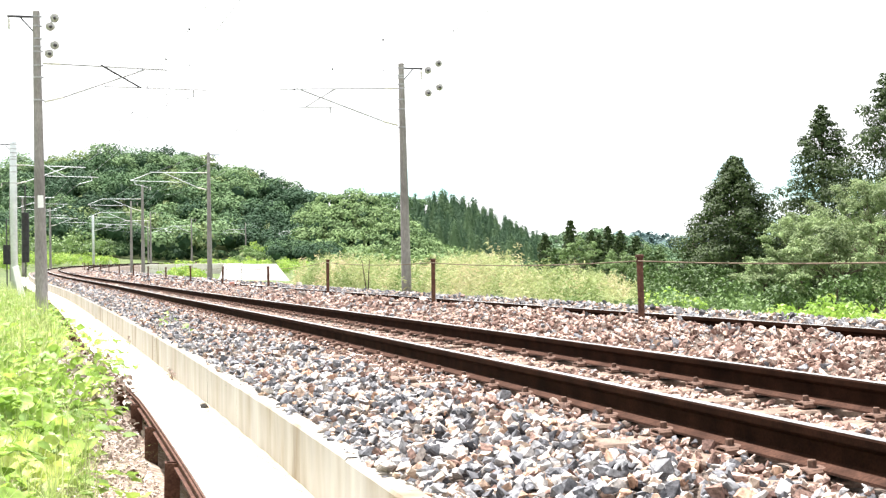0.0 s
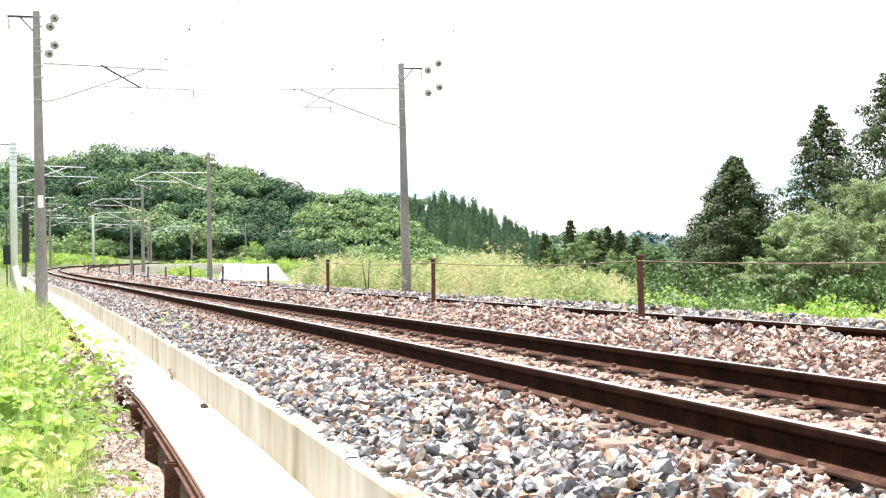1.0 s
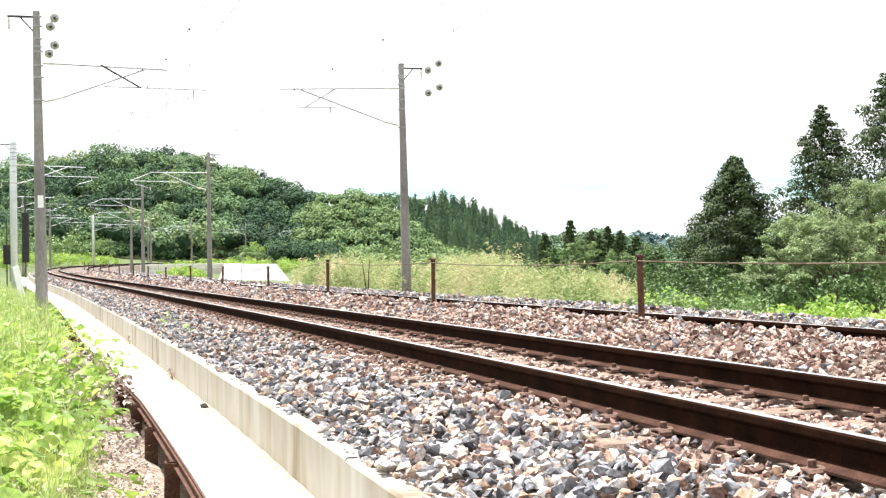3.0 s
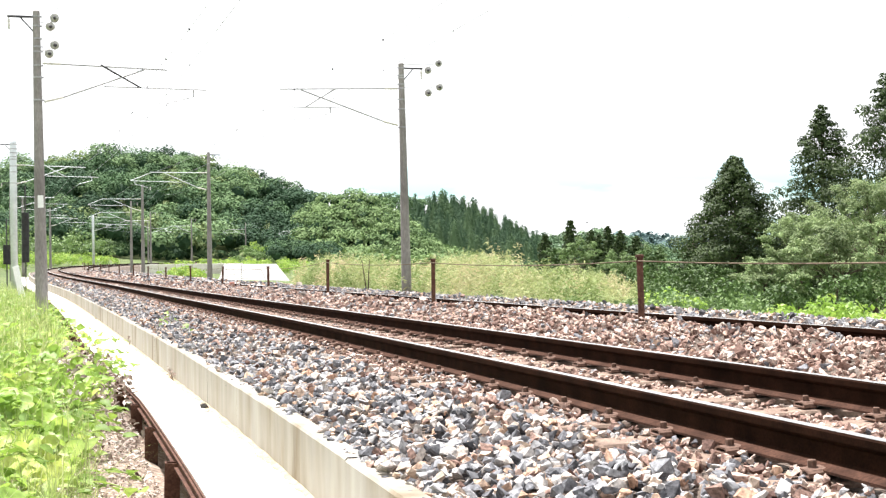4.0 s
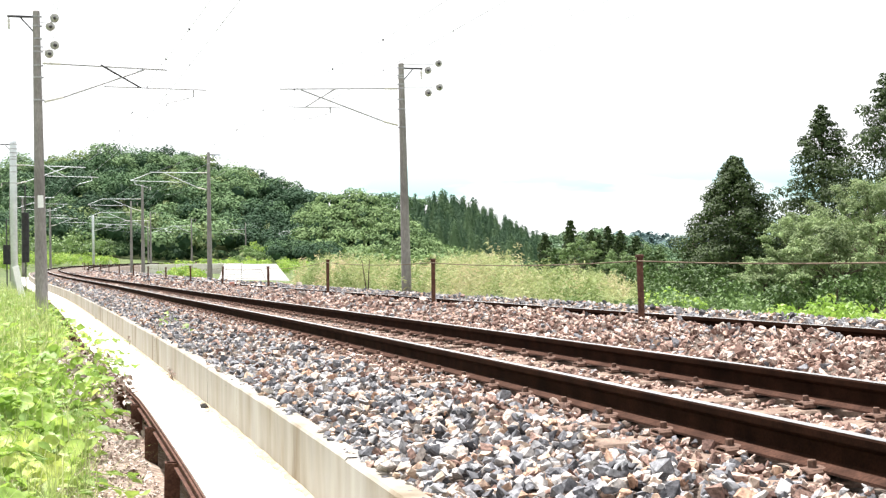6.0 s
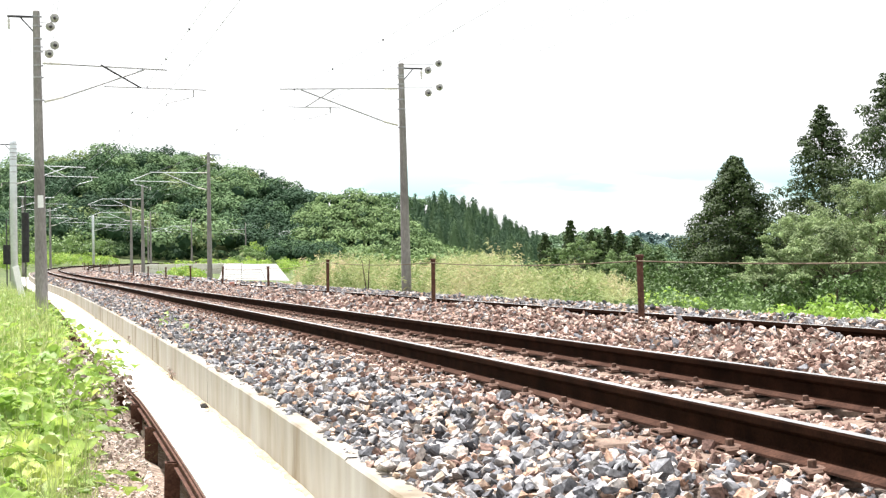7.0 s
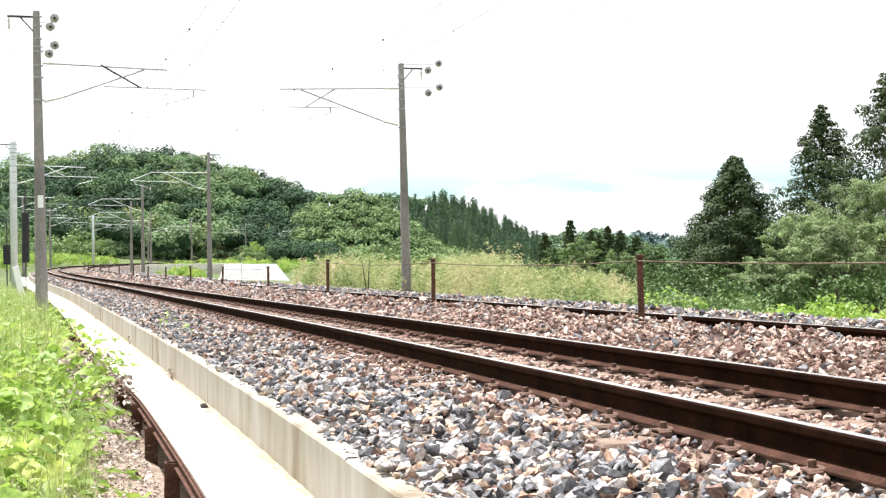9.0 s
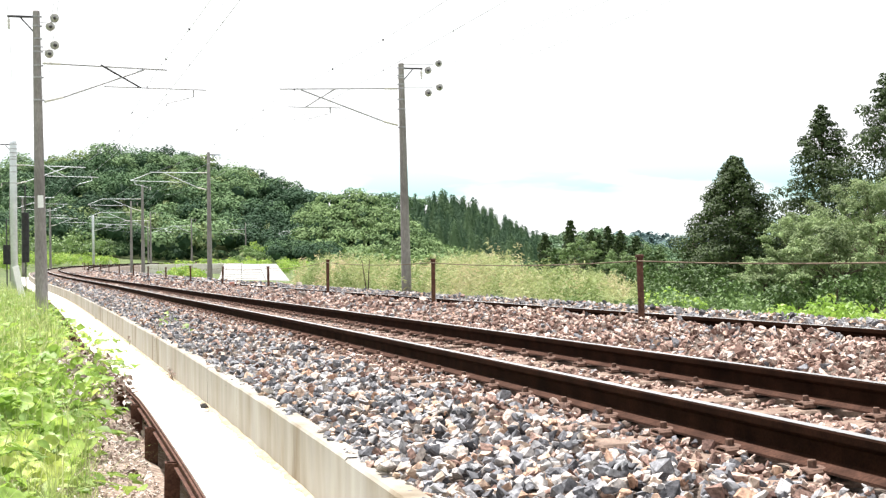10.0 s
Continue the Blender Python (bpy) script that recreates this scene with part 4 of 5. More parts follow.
def wire_mesh(name, stations, off, z, sag, radius, mat=M_WIRE):
    """A wire that hangs between stations along the line."""
    pts = []
    for a, b in zip(stations, stations[1:]):
        n = 10
        for k in range(n):
            t = k / n
            pts.append((a + (b - a) * t, z - sag * 4 * t * (1 - t)))
    pts.append((stations[-1], z))
    s, dz = np.array([p[0] for p in pts]), np.array([p[1] for p in pts])
    c = on_line(s, off, dz)
    n, seg = len(c), 5
    ring = np.array([(math.cos(2 * math.pi * i / seg), math.sin(2 * math.pi * i / seg)) for i in range(seg)])
    tx, ty = np.interp(s, LS, TX), np.interp(s, LS, TY)
    side = np.stack([ty, -tx, 0 * tx], -1)
    v = c[:, None] + radius * (ring[None, :, :1] * side[:, None] + ring[None, :, 1:] * np.array([0, 0, 1.0]))
    i, j = np.meshgrid(np.arange(n - 1), np.arange(seg), indexing="ij")
    f = np.stack([i * seg + j, i * seg + (j + 1) % seg, (i + 1) * seg + (j + 1) % seg, (i + 1) * seg + j], -1).reshape(-1, 4)
    return fast_mesh(name, v.reshape(-1, 3), f, mat, True)


def build_wires():
    for off, stations in ((0.37, [-4.5] + LEFT_POLES), (4.85, [0.5] + RIGHT_POLES)):
        root = thing("overhead_wire", pose(0, 0, 0), "thin overhead contact wire hung from its messenger wire", "wire", "overhead wires")
        part("messenger_wire", wire_mesh("messenger_wire", stations, off, 6.24, 0.35, 0.0055), None, root)
        part("contact_wire", wire_mesh("contact_wire", stations, off, 5.22, 0.0, 0.0055), None, root)
        for a, b in zip(stations[:4], stations[1:5]):
            n = int((b - a) / 5.0)
            for k in range(n):
                t = (k + 0.5) / n
                s, top = a + (b - a) * t, 6.24 - 0.35 * 4 * t * (1 - t)
                p, q = on_line(s, off, top), on_line(s, off, 5.22)
                bm = tube(bmesh.new(), p, q, 0.0015, 0.0015, 4)
                for c, r in ((p, 0.036), (q, 0.022)):
                    box(bm, *map(float, c), r, r * 1.8, r * 1.3, bevel=0.006)
                part("hanger", bm, M_DARK, root, "dark wire clip")
    for off, stations, zs in ((-2.46, [-6.0] + LEFT_POLES, (7.54, 6.76)), (10.25, [-6.0] + RIGHT_POLES, (7.54, 6.76)), (-3.56, [-6.0] + LEFT_POLES, (7.17,)), (9.8, [-6.0] + RIGHT_POLES, (7.17,))):
        root = thing("feeder_wire", pose(0, 0, 0), "thin feeder wire between the pole tops", "wire", "feeder wires")
        for z in zs:
            part("strand", wire_mesh("strand", stations, off, z, 0.5, 0.005), None, root)


build_wires()


# ---- rope posts between the tracks ----


def build_rope_posts():
    at = [(5.25, 0.72), (13.25, 0.72), (21.25, 0.75), (29.5, 0.80), (37.25, 0.66), (46.25, 0.66), (54.5, 0.68), (62.5, 0.60), (69.5, 0.62), (76.25, 0.65), (84.5, 0.64), (92.5, 0.64), (100.5, 0.64), (108.5, 0.64), (116.5, 0.64), (124.5, 0.64), (132, 0.64)]
    rng = random.Random(2)
    for s, top in at:
        tall = top + 0.35
        root = thing("rope_post", line_pose(s, 3.4, -0.35, rng.uniform(-1.2, 1.2), rng.uniform(-1.5, 1.5), rng.uniform(0, 90)), "rusty iron tube post with a cap standing in ballast", "post", "row of rope posts")
        bm = bmesh.new()
        lathe(bm, [(0.036, 0), (0.036, tall - 0.03), (0.034, tall - 0.02)], 12)
        part("post", bm, M_POST, root)
        bm = bmesh.new()
        lathe(bm, [(0.046, tall - 0.035), (0.048, tall - 0.03), (0.048, tall - 0.006), (0.03, tall)], 12)
        part("cap", bm, M_POST, root, "flat rusty cap")
        bm = bmesh.new()
        lathe(bm, [(0.037, tall - 0.085), (0.043, tall - 0.08), (0.043, tall - 0.06), (0.037, tall - 0.055)], 12)
        part("rope_ring", bm, M_POST, root)
    c = [s for s, _ in at]
    z = dict(at)
    pts = []
    for a, b in zip(c, c[1:]):
        for k in range(12):
            t = k / 12
            pts.append((a + (b - a) * t, z[a] + (z[b] - z[a]) * t - 0.07 - 0.05 * 4 * t * (1 - t)))
    s, dz = np.array([p[0] for p in pts]), np.array([p[1] for p in pts])
    p = on_line(s, 3.36, dz)
    bm = bmesh.new()
    for a, b in zip(p, p[1:]):
        tube(bm, a, b, 0.0065, 0.0065, 6)
    tagged(new("rope", mesh_of(bm, "rope", M_ROPE, True)), "thin weathered brown rope strung along the row of posts", "rope")


build_rope_posts()


# ---- small things beside the left poles ----


def tension_weight(m, label, low, high):
    """A stack of cast-iron discs on a rod that stands in the ground."""
    root = thing("tension_weight", m, label, "weight", "balance weights")
    part("guide_rod", tube(bmesh.new(), (0, 0, -0.3), (0, 0, high + 1.2), 0.03, 0.03, 8), M_DARK, root)
    n = 9
    step = (high - low) / n
    for i in range(n):
        z = low + i * step
        bm = bmesh.new()
        lathe(bm, [(0.155, z + 0.0), (0.165, z + 0.012), (0.165, z + step - 0.012), (0.155, z + step)], 14)
        part("disc", bm, M_BLACK, root)
    return root


tension_weight(line_pose(63.25, -2.86, -0.95), "black stack of round balance weights on a rod", 1.85, 4.15)
tension_weight(line_pose(63.5, -3.68, -0.82), "short black balance weight stack behind tall grass", 1.65, 2.55)


def build_board():
    m = line_pose(50.5, -3.2, -0.75, 0, -12, 20)
    root = thing("leaning_board", m, "white painted board leaning beside the grassy bank", "board")
    bm = bmesh.new()
    box(bm, 0, 0, 0.75, 0.24, 0.03, 1.6, bevel=0.004)
    part("board", bm, M_WHITE, root)
    bm = bmesh.new()
    box(bm, 0, 0.035, 0.5, 0.20, 0.03, 0.05)
    box(bm, 0, 0.035, 1.2, 0.20, 0.03, 0.05)
    part("batten", bm, M_WHITE, root)


def build_paved_slope():
    """Pale concrete slabs on the slope below the second track, with a low parapet behind."""
    root = thing("paved_slope", pose(0, 0, 0), "slope paved with pale concrete slabs below the railway", "paving", kind="structure")
    a, b = Vector((-18.9, 108, -1.75)), Vector((-12.2, 108, -1.75))
    c, d = Vector((-28.9, 172, 0.12)), Vector((-22.0, 172, 0.07))
    rows, cols = 13, 3
    for i in range(rows):
        for j in range(cols):
            def at(u, v):
                return (a.lerp(b, u)).lerp(c.lerp(d, u), v)
            g = 0.004
            q = [at(j / cols + g, i / rows + 0.003), at((j + 1) / cols - g, i / rows + 0.003), at((j + 1) / cols - g, (i + 1) / rows - 0.012), at(j / cols + g, (i + 1) / rows - 0.012)]
            bm = bmesh.new()
            top = [bm.verts.new(p) for p in q]
            low = [bm.verts.new(p - Vector((0, 0, 1.2))) for p in q]
            bm.faces.new(top)
            bm.faces.new(low[::-1])
            for k in range(4):
                bm.faces.new((top[k], low[k], low[(k + 1) % 4], top[(k + 1) % 4]))
            part("slab", bm, M_PAVE, root)
    par = thing("parapet", pose(0, 0, 0), "low pale concrete parapet beyond the track", "parapet", kind="structure")
    p, q = Vector((-38.5, 166, 0)), Vector((-26.2, 171, 0))
    for i in range(6):
        u, v = p.lerp(q, i / 6 + 0.004), p.lerp(q, (i + 1) / 6 - 0.004)
        bm = bmesh.new()
        mid, dirn = (u + v) / 2, v - u
        box(bm, 0, 0, -0.9, dirn.length, 0.25, 2.2, m=pose(*mid, 0, 0, math.degrees(math.atan2(dirn.y, dirn.x))), bevel=0.02)
        part("panel", bm, M_LID, par)


build_board()
build_paved_slope()

# ---- plants on the near bank ----
OVATE_V = np.array([(0, -0.5, 0), (0.30, -0.30, 0.05), (0.36, 0.0, 0.07), (0.2, 0.3, 0.03), (0, 0.55, -0.08), (-0.2, 0.3, 0.03), (-0.36, 0.0, 0.07), (-0.30, -0.30, 0.05), (0, 0.0, -0.02)], float)
OVATE_F = np.array([(8, 0, 1), (8, 1, 2), (8, 2, 3), (8, 3, 4), (8, 4, 5), (8, 5, 6), (8, 6, 7), (8, 7, 0)])
BLADE_V = np.array([(-0.5, 0, 0), (0.5, 0, 0), (0.45, 0.10, 0.4), (-0.45, 0.10, 0.4), (0.3, 0.32, 0.75), (-0.3, 0.32, 0.75), (0.03, 0.65, 0.95), (-0.03, 0.65, 0.95)], float)
BLADE_F = np.array([(0, 1, 2, 3), (3, 2, 4, 5), (5, 4, 6, 7)])


def bank_top(rng, s, off):
    """Height of the plants over the bank's ground."""
    far = np.interp(off, [-14, -6, -4.2, -3.2, -2.6, -1.8], [0.9, 0.75, 0.6, 0.52, 0.50, 0.42])
    near = np.interp(off, [-14, -6, -4.2, -3.2, -2.6, -2.1], [0.9, 0.75, 0.55, 0.42, 0.2, 0.03])
    h = near + (far - near) * np.interp(s, [11.5, 14.5], [0, 1])
    h = h * (0.78 + 0.25 * np.sin(s * 1.3 + off * 2) + 0.17 * np.sin(s * 3.1 - off * 1.7))
    return h * np.interp(s, [3, 10, 30, 60], [0.9, 1.0, 0.95, 0.8])


def bank_ground(s, off):
    p = on_line(s, off, 0 * off)
    return ground_height(p[..., 0], p[..., 1])


def leaf_layer(name, rng, s0, s1, o0, o1, count, size, mat, label, edge=None, shape=None):
    s, off = rng.uniform(s0, s1, count), rng.uniform(o0, o1, count)
    if edge is not None:
        ok = off < edge(s)
        s, off = s[ok], off[ok]
    h = bank_top(rng, s, off)
    depth = rng.uniform(0, 1, len(s)) ** 2.2
    p = on_line(s, off, 0 * off)
    p[:, 2] = bank_ground(s, off) + 0.03 + h * (1 - depth)
    nrm = np.stack([-0.15 + 0 * s, -0.35 + 0 * s, 1.0 + 0 * s], -1) + rng.normal(size=(len(s), 3)) * 0.55
    sz = size * np.clip(np.exp(rng.normal(-0.12, 0.38, (len(s), 1))), 0.35, 1.7) * np.array([[1, 1, 1.5]])
    v, f = bits(*(shape or (OVATE_V, OVATE_F)), p, sz, facing(rng, nrm))
    return tagged(new(name, fast_mesh(name, v, f, mat, True)), label, "undergrowth", kind="stuff")


def grass_layer(name, rng, s, off, tall, width, mat, label, ground=None):
    n = len(s)
    p = on_line(s, off, 0 * off)
    p[:, 2] = (bank_ground(s, off) if ground is None else ground) - 0.03
    a = rng.uniform(0, 2 * math.pi, n)
    lean = rng.normal(0, 0.55, n)
    ca, sa, cl, sl = np.cos(a), np.sin(a), np.cos(lean), np.sin(lean)
    t = np.zeros((n, 3, 3))
    t[:, 0, 0], t[:, 1, 0] = ca, sa
    t[:, 0, 1], t[:, 1, 1], t[:, 2, 1] = -sa * cl, ca * cl, -sl
    t[:, 0, 2], t[:, 1, 2], t[:, 2, 2] = -sa * sl, ca * sl, cl
    hh = tall * rng.uniform(0.5, 1.2, n)
    sz = np.stack([np.full(n, width) * rng.uniform(0.6, 1.3, n), hh * rng.uniform(0.4, 1.0, n), hh], -1)
    v, f = bits(BLADE_V, BLADE_F, p, sz, t)
    return tagged(new(name, fast_mesh(name, v, f, mat)), label, "grass", kind="stuff")


def vine_edge(s):
    """How near the vines come to the trough."""
    return np.interp(s, [0, 6, 9, 12, 14, 16, 19, 24, 30, 36, 60], [-2.85, -2.80, -2.72, -2.58, -2.36, -2.0, -1.85, -1.95, -2.15, -2.35, -2.4]) + 0.1 * np.sin(s * 3.7) + 0.08 * np.sin(s * 9.1)


def build_bank():
    rng = np.random.default_rng(21)
    leaf_layer("vine_leaves", rng, 4, 15, -6.5, -2.0, 9500, 0.128, M_KUDZU, "bright green broad-leaved vines covering the bank", vine_edge)
    leaf_layer("vine_leaves", rng, 15, 60, -9, -1.75, 13000, 0.125, M_KUDZU, "bright green broad-leaved vines covering the bank", vine_edge, (LEAF_V * np.array([1.25, 1, 1]), LEAF_F))
    leaf_layer("vine_leaves", rng, -8, 4, -8, -3.9, 5000, 0.13, M_KUDZU, "bright green broad-leaved vines covering the bank", None, (LEAF_V * np.array([1.25, 1, 1]), LEAF_F))
    n = 4200
    s, off = rng.uniform(4, 14, n), rng.uniform(-5.5, -2.55, n)
    grass_layer("grass", rng, s, off, 0.52, 0.007, M_GRASS, "long thin grass among the vines")
    n = 1500
    s, off = rng.uniform(5, 11, n), rng.uniform(-3.7, -2.6, n)
    grass_layer("dry_grass", rng, s, off, 0.38, 0.006, M_REED, "pale dry grass stalks between vines and litter")
    n = 15000
    s, off = rng.uniform(15, 60, n), rng.uniform(-8.5, -2.7, n)
    grass_layer("grass", rng, s, off, 0.8, 0.016, M_GRASS, "tall grass on the bank beside the pole")
    # fallen leaves and chips on the soil by the trough
    n = 22000
    s, off = rng.uniform(4, 26, n), rng.uniform(-3.3, -2.12, n)
    p = on_line(s, off, 0 * off)
    p[:, 2] = bank_ground(s, off) + rng.uniform(0.03, 0.075, n)
    sz = 0.034 * np.exp(rng.normal(0, 0.5, (n, 1))) * np.array([[0.7, 1.0, 2.5]])
    v, f = bits(LEAF_V, LEAF_F, p, sz, facing(rng, np.array([0, 0, 1.0]) + rng.normal(size=(n, 3)) * 0.5))
    tagged(new("leaf_litter", fast_mesh("leaf_litter", v, f, M_DRY)), "dry brown fallen leaves on bare soil", "leaf litter", kind="stuff")
    n = 900
    s, off = rng.uniform(11.5, 19, n), rng.uniform(-2.75, -1.98, n)
    p = on_line(s, off, 0 * off)
    p[:, 2] = bank_ground(s, off) + 0.03 + bank_top(rng, s, off) * rng.uniform(0.5, 1.05, n)
    sz = 0.06 * rng.uniform(0.5, 1.5, (n, 1)) * np.array([[0.9, 1.0, 2.0]])
    v, f = bits(OVATE_V, OVATE_F, p, sz, facing(rng, np.array([-0.2, -0.3, 0.8]) + rng.normal(size=(n, 3)) * 0.6))
    tagged(new("withered_leaves", fast_mesh("withered_leaves", v, f, M_DRY)), "withered brown leaves among the vines", "leaf litter", kind="stuff")
    s = np.arange(-8, 30, 0.4)
    off = np.linspace(-3.6, -1.76, 10)
    S, O = np.meshgrid(s, off, indexing="ij")
    P = on_line(S, O, 0 * O)
    P[..., 2] = ground_height(P[..., 0], P[..., 1]) + 0.03 + 0.012 * np.sin(S * 7 + O * 11)
    i, j = np.meshgrid(np.arange(len(s) - 1), np.arange(len(off) - 1), indexing="ij")
    a = i * len(off) + j
    f = np.stack([a, a + 1, a + 1 + len(off), a + len(off)], -1).reshape(-1, 4)
    tagged(new("soil_strip", fast_mesh("soil_strip", P.reshape(-1, 3), f[:, ::-1], M_SOIL, True)), "bare soil strip along the trough", "soil", kind="structure")


build_bank()

# sprays of vine that sway, each a plant with its own leaves
LEAF_ME = fast_mesh("leaf", OVATE_V, OVATE_F, surface("spray_leaf", [(0, (0.12, 0.20, 0.03)), (0.5, (0.18, 0.29, 0.045)), (1, (0.27, 0.36, 0.07))], source="object", rough=0.55, fine=3, fine_amount=0.2, bump=0, translucent=0.4), True)
SPRAYS = []


def vine_spray(s, off, turn, r, leaves=12, length=0.55):
    g = float(bank_ground(np.array([s]), np.array([off]))[0])
    p = on_line(s, off, 0.0)
    h = float(bank_top(None, np.array([s]), np.array([off]))[0])
    m = pose(float(p[0]), float(p[1]), g, 0, 0, turn)
    root = thing("vine", m, "leafy green vine shoot reaching out of the undergrowth", "vine", "vine shoots")
    bm = bmesh.new()
    pts = [Vector((0, 0, 0)), Vector((0, 0.05, h * 0.6)), Vector((0, length * 0.35, h + 0.08)), Vector((0, length * 0.7, h + 0.09)), Vector((0, length, h + 0.02))]
    for a, b in zip(pts, pts[1:]):
        tube(bm, a, b, 0.004, 0.003, 5)
    part("stem", bm, M_GRASS, root)
    for i in range(leaves):
        t = 1.6 + 2.4 * i / leaves
        k = min(int(t), 3)
        q = pts[k].lerp(pts[k + 1], t - k) + Vector((r.uniform(-0.09, 0.09), r.uniform(-0.03, 0.05), r.uniform(-0.03, 0.03)))
        sz = r.uniform(0.075, 0.125)
        part("leaf", LEAF_ME, None, root, m=pose(*q, r.uniform(-35, 10), r.uniform(-25, 25), r.uniform(-80, 80)) @ Matrix.Diagonal((sz, sz, sz * 1.3, 1)))
    SPRAYS.append((root, m, r.uniform(0, 6.28), r.uniform(0.7, 1.2)))


def build_sprays():
    r = random.Random(6)
    for s, off, turn in ((6.6, -2.78, -80), (7.4, -2.85, -60), (8.4, -2.8, -70), (9.6, -2.75, -50), (6.9, -3.2, -40), (8.0, -3.3, 10), (9.2, -3.2, -30), (10.5, -2.8, -60),
                         (11.5, -2.75, -80), (12.5, -2.7, -70), (14.5, -2.5, -60), (16.0, -2.4, -70), (17.5, -2.3, -60), (10.2, -3.6, 20), (11.8, -3.4, -20), (13.4, -3.2, -30),
                         (19.0, -2.3, -60), (15.2, -3.0, 0)):
        vine_spray(s, off, turn + heading(s), r)


build_sprays()

# ---- thicket and shrubs beyond the tracks ----


def build_thicket():
    """Plumes of dwarf bamboo: arching culms with small drooping leaves toward their tops."""
    rng = np.random.default_rng(31)
    n = 620
    s, off = rng.uniform(30, 88, n), 9.6 + 19 * rng.uniform(0, 1, n) ** 1.3
    clump = rng.integers(0, n, 4300)
    tone = np.clip(rng.normal(0, 0.24, n), -0.4, 0.3)[clump]
    spread = rng.normal(0, 1, (4300, 2)) * 0.34
    p = on_line(s[clump] + spread[:, 0], np.maximum(off[clump] + spread[:, 1], 9.5), 0 * tone)
    ok = (p[:, 0] < 0.14 * p[:, 1] + 0.3) & (p[:, 0] > -0.113 * p[:, 1])
    p, tone, spread = p[ok], tone[ok], spread[ok]
    p[:, 2] = ground_height(p[:, 0], p[:, 1])
    n, m = len(p), 35
    tall = 1.75 + 0.30 * np.sin(p[:, 0] * 0.9) + 0.22 * np.sin(p[:, 1] * 0.7 + p[:, 0]) + tone + rng.normal(0, 0.16, n) - 0.35 * (spread ** 2).sum(1)
    tall = tall * np.interp(p[:, 0] / p[:, 1], [-0.13, -0.09, 0.06, 0.11, 0.14], [0.8, 1.05, 1.0, 0.78, 0.50])
    lean_a, lean = np.arctan2(spread[:, 1], spread[:, 0]) + rng.normal(0, 0.5, n), np.abs(rng.normal(0.16, 0.12, n)) * tall
    t = rng.uniform(0.12, 1, (n, m)) ** 0.7
    bend = lean[:, None] * t ** 2.2
    a = rng.uniform(0, 2 * math.pi, (n, m))
    r = 0.22 * np.sin(np.clip(t, 0, 1) * 2.7) * rng.uniform(0.1, 1, (n, m)) + 0.01
    o = np.stack([p[:, None, 0] + bend * np.cos(lean_a)[:, None] + r * np.cos(a), p[:, None, 1] + bend * np.sin(lean_a)[:, None] + r * np.sin(a),
                  p[:, None, 2] + tall[:, None] * t - 0.25 * bend + rng.normal(0, 0.04, (n, m))], -1).reshape(-1, 3)
    d = np.stack([np.cos(a), np.sin(a), rng.uniform(-0.7, 0.9, (n, m))], -1).reshape(-1, 3)
    d /= np.linalg.norm(d, axis=1)[:, None]
    nr = np.array([0, 0, 1.0]) + rng.normal(size=d.shape) * 0.5
    nr -= d * (nr * d).sum(1)[:, None]
    nr /= np.linalg.norm(nr, axis=1)[:, None]
    x = np.cross(d, nr)
    k = len(o)
    sz = np.stack([0.064 * rng.uniform(0.6, 1.4, k), 0.225 * rng.uniform(0.5, 1.3, k), np.full(k, 0.3)], -1)
    v, f = bits(LEAF_V, LEAF_F, o, sz, np.stack([x, d, nr], -1))
    tagged(new("thicket", fast_mesh("thicket", v, f, M_REED)), "pale yellow-green thicket of dwarf bamboo below the tracks", "thicket", kind="stuff")


build_thicket()


def shrub_band(name, rng, places, radius, count, leaf, mat, label):
    o, nrm = clumps(rng, places, radius, count, leaf)
    nrm = nrm + rng.normal(size=nrm.shape) * 0.6 + np.array([0, 0, 0.3])
    sz = leaf * rng.uniform(0.6, 1.4, (len(o), 1)) * np.array([[1.1, 1.0, 1.0]])
    v, f = bits(LEAF_V, LEAF_F, o, sz, facing(rng, nrm))
    return tagged(new(name, fast_mesh(name, v, f, mat)), label, "shrubs", kind="stuff")


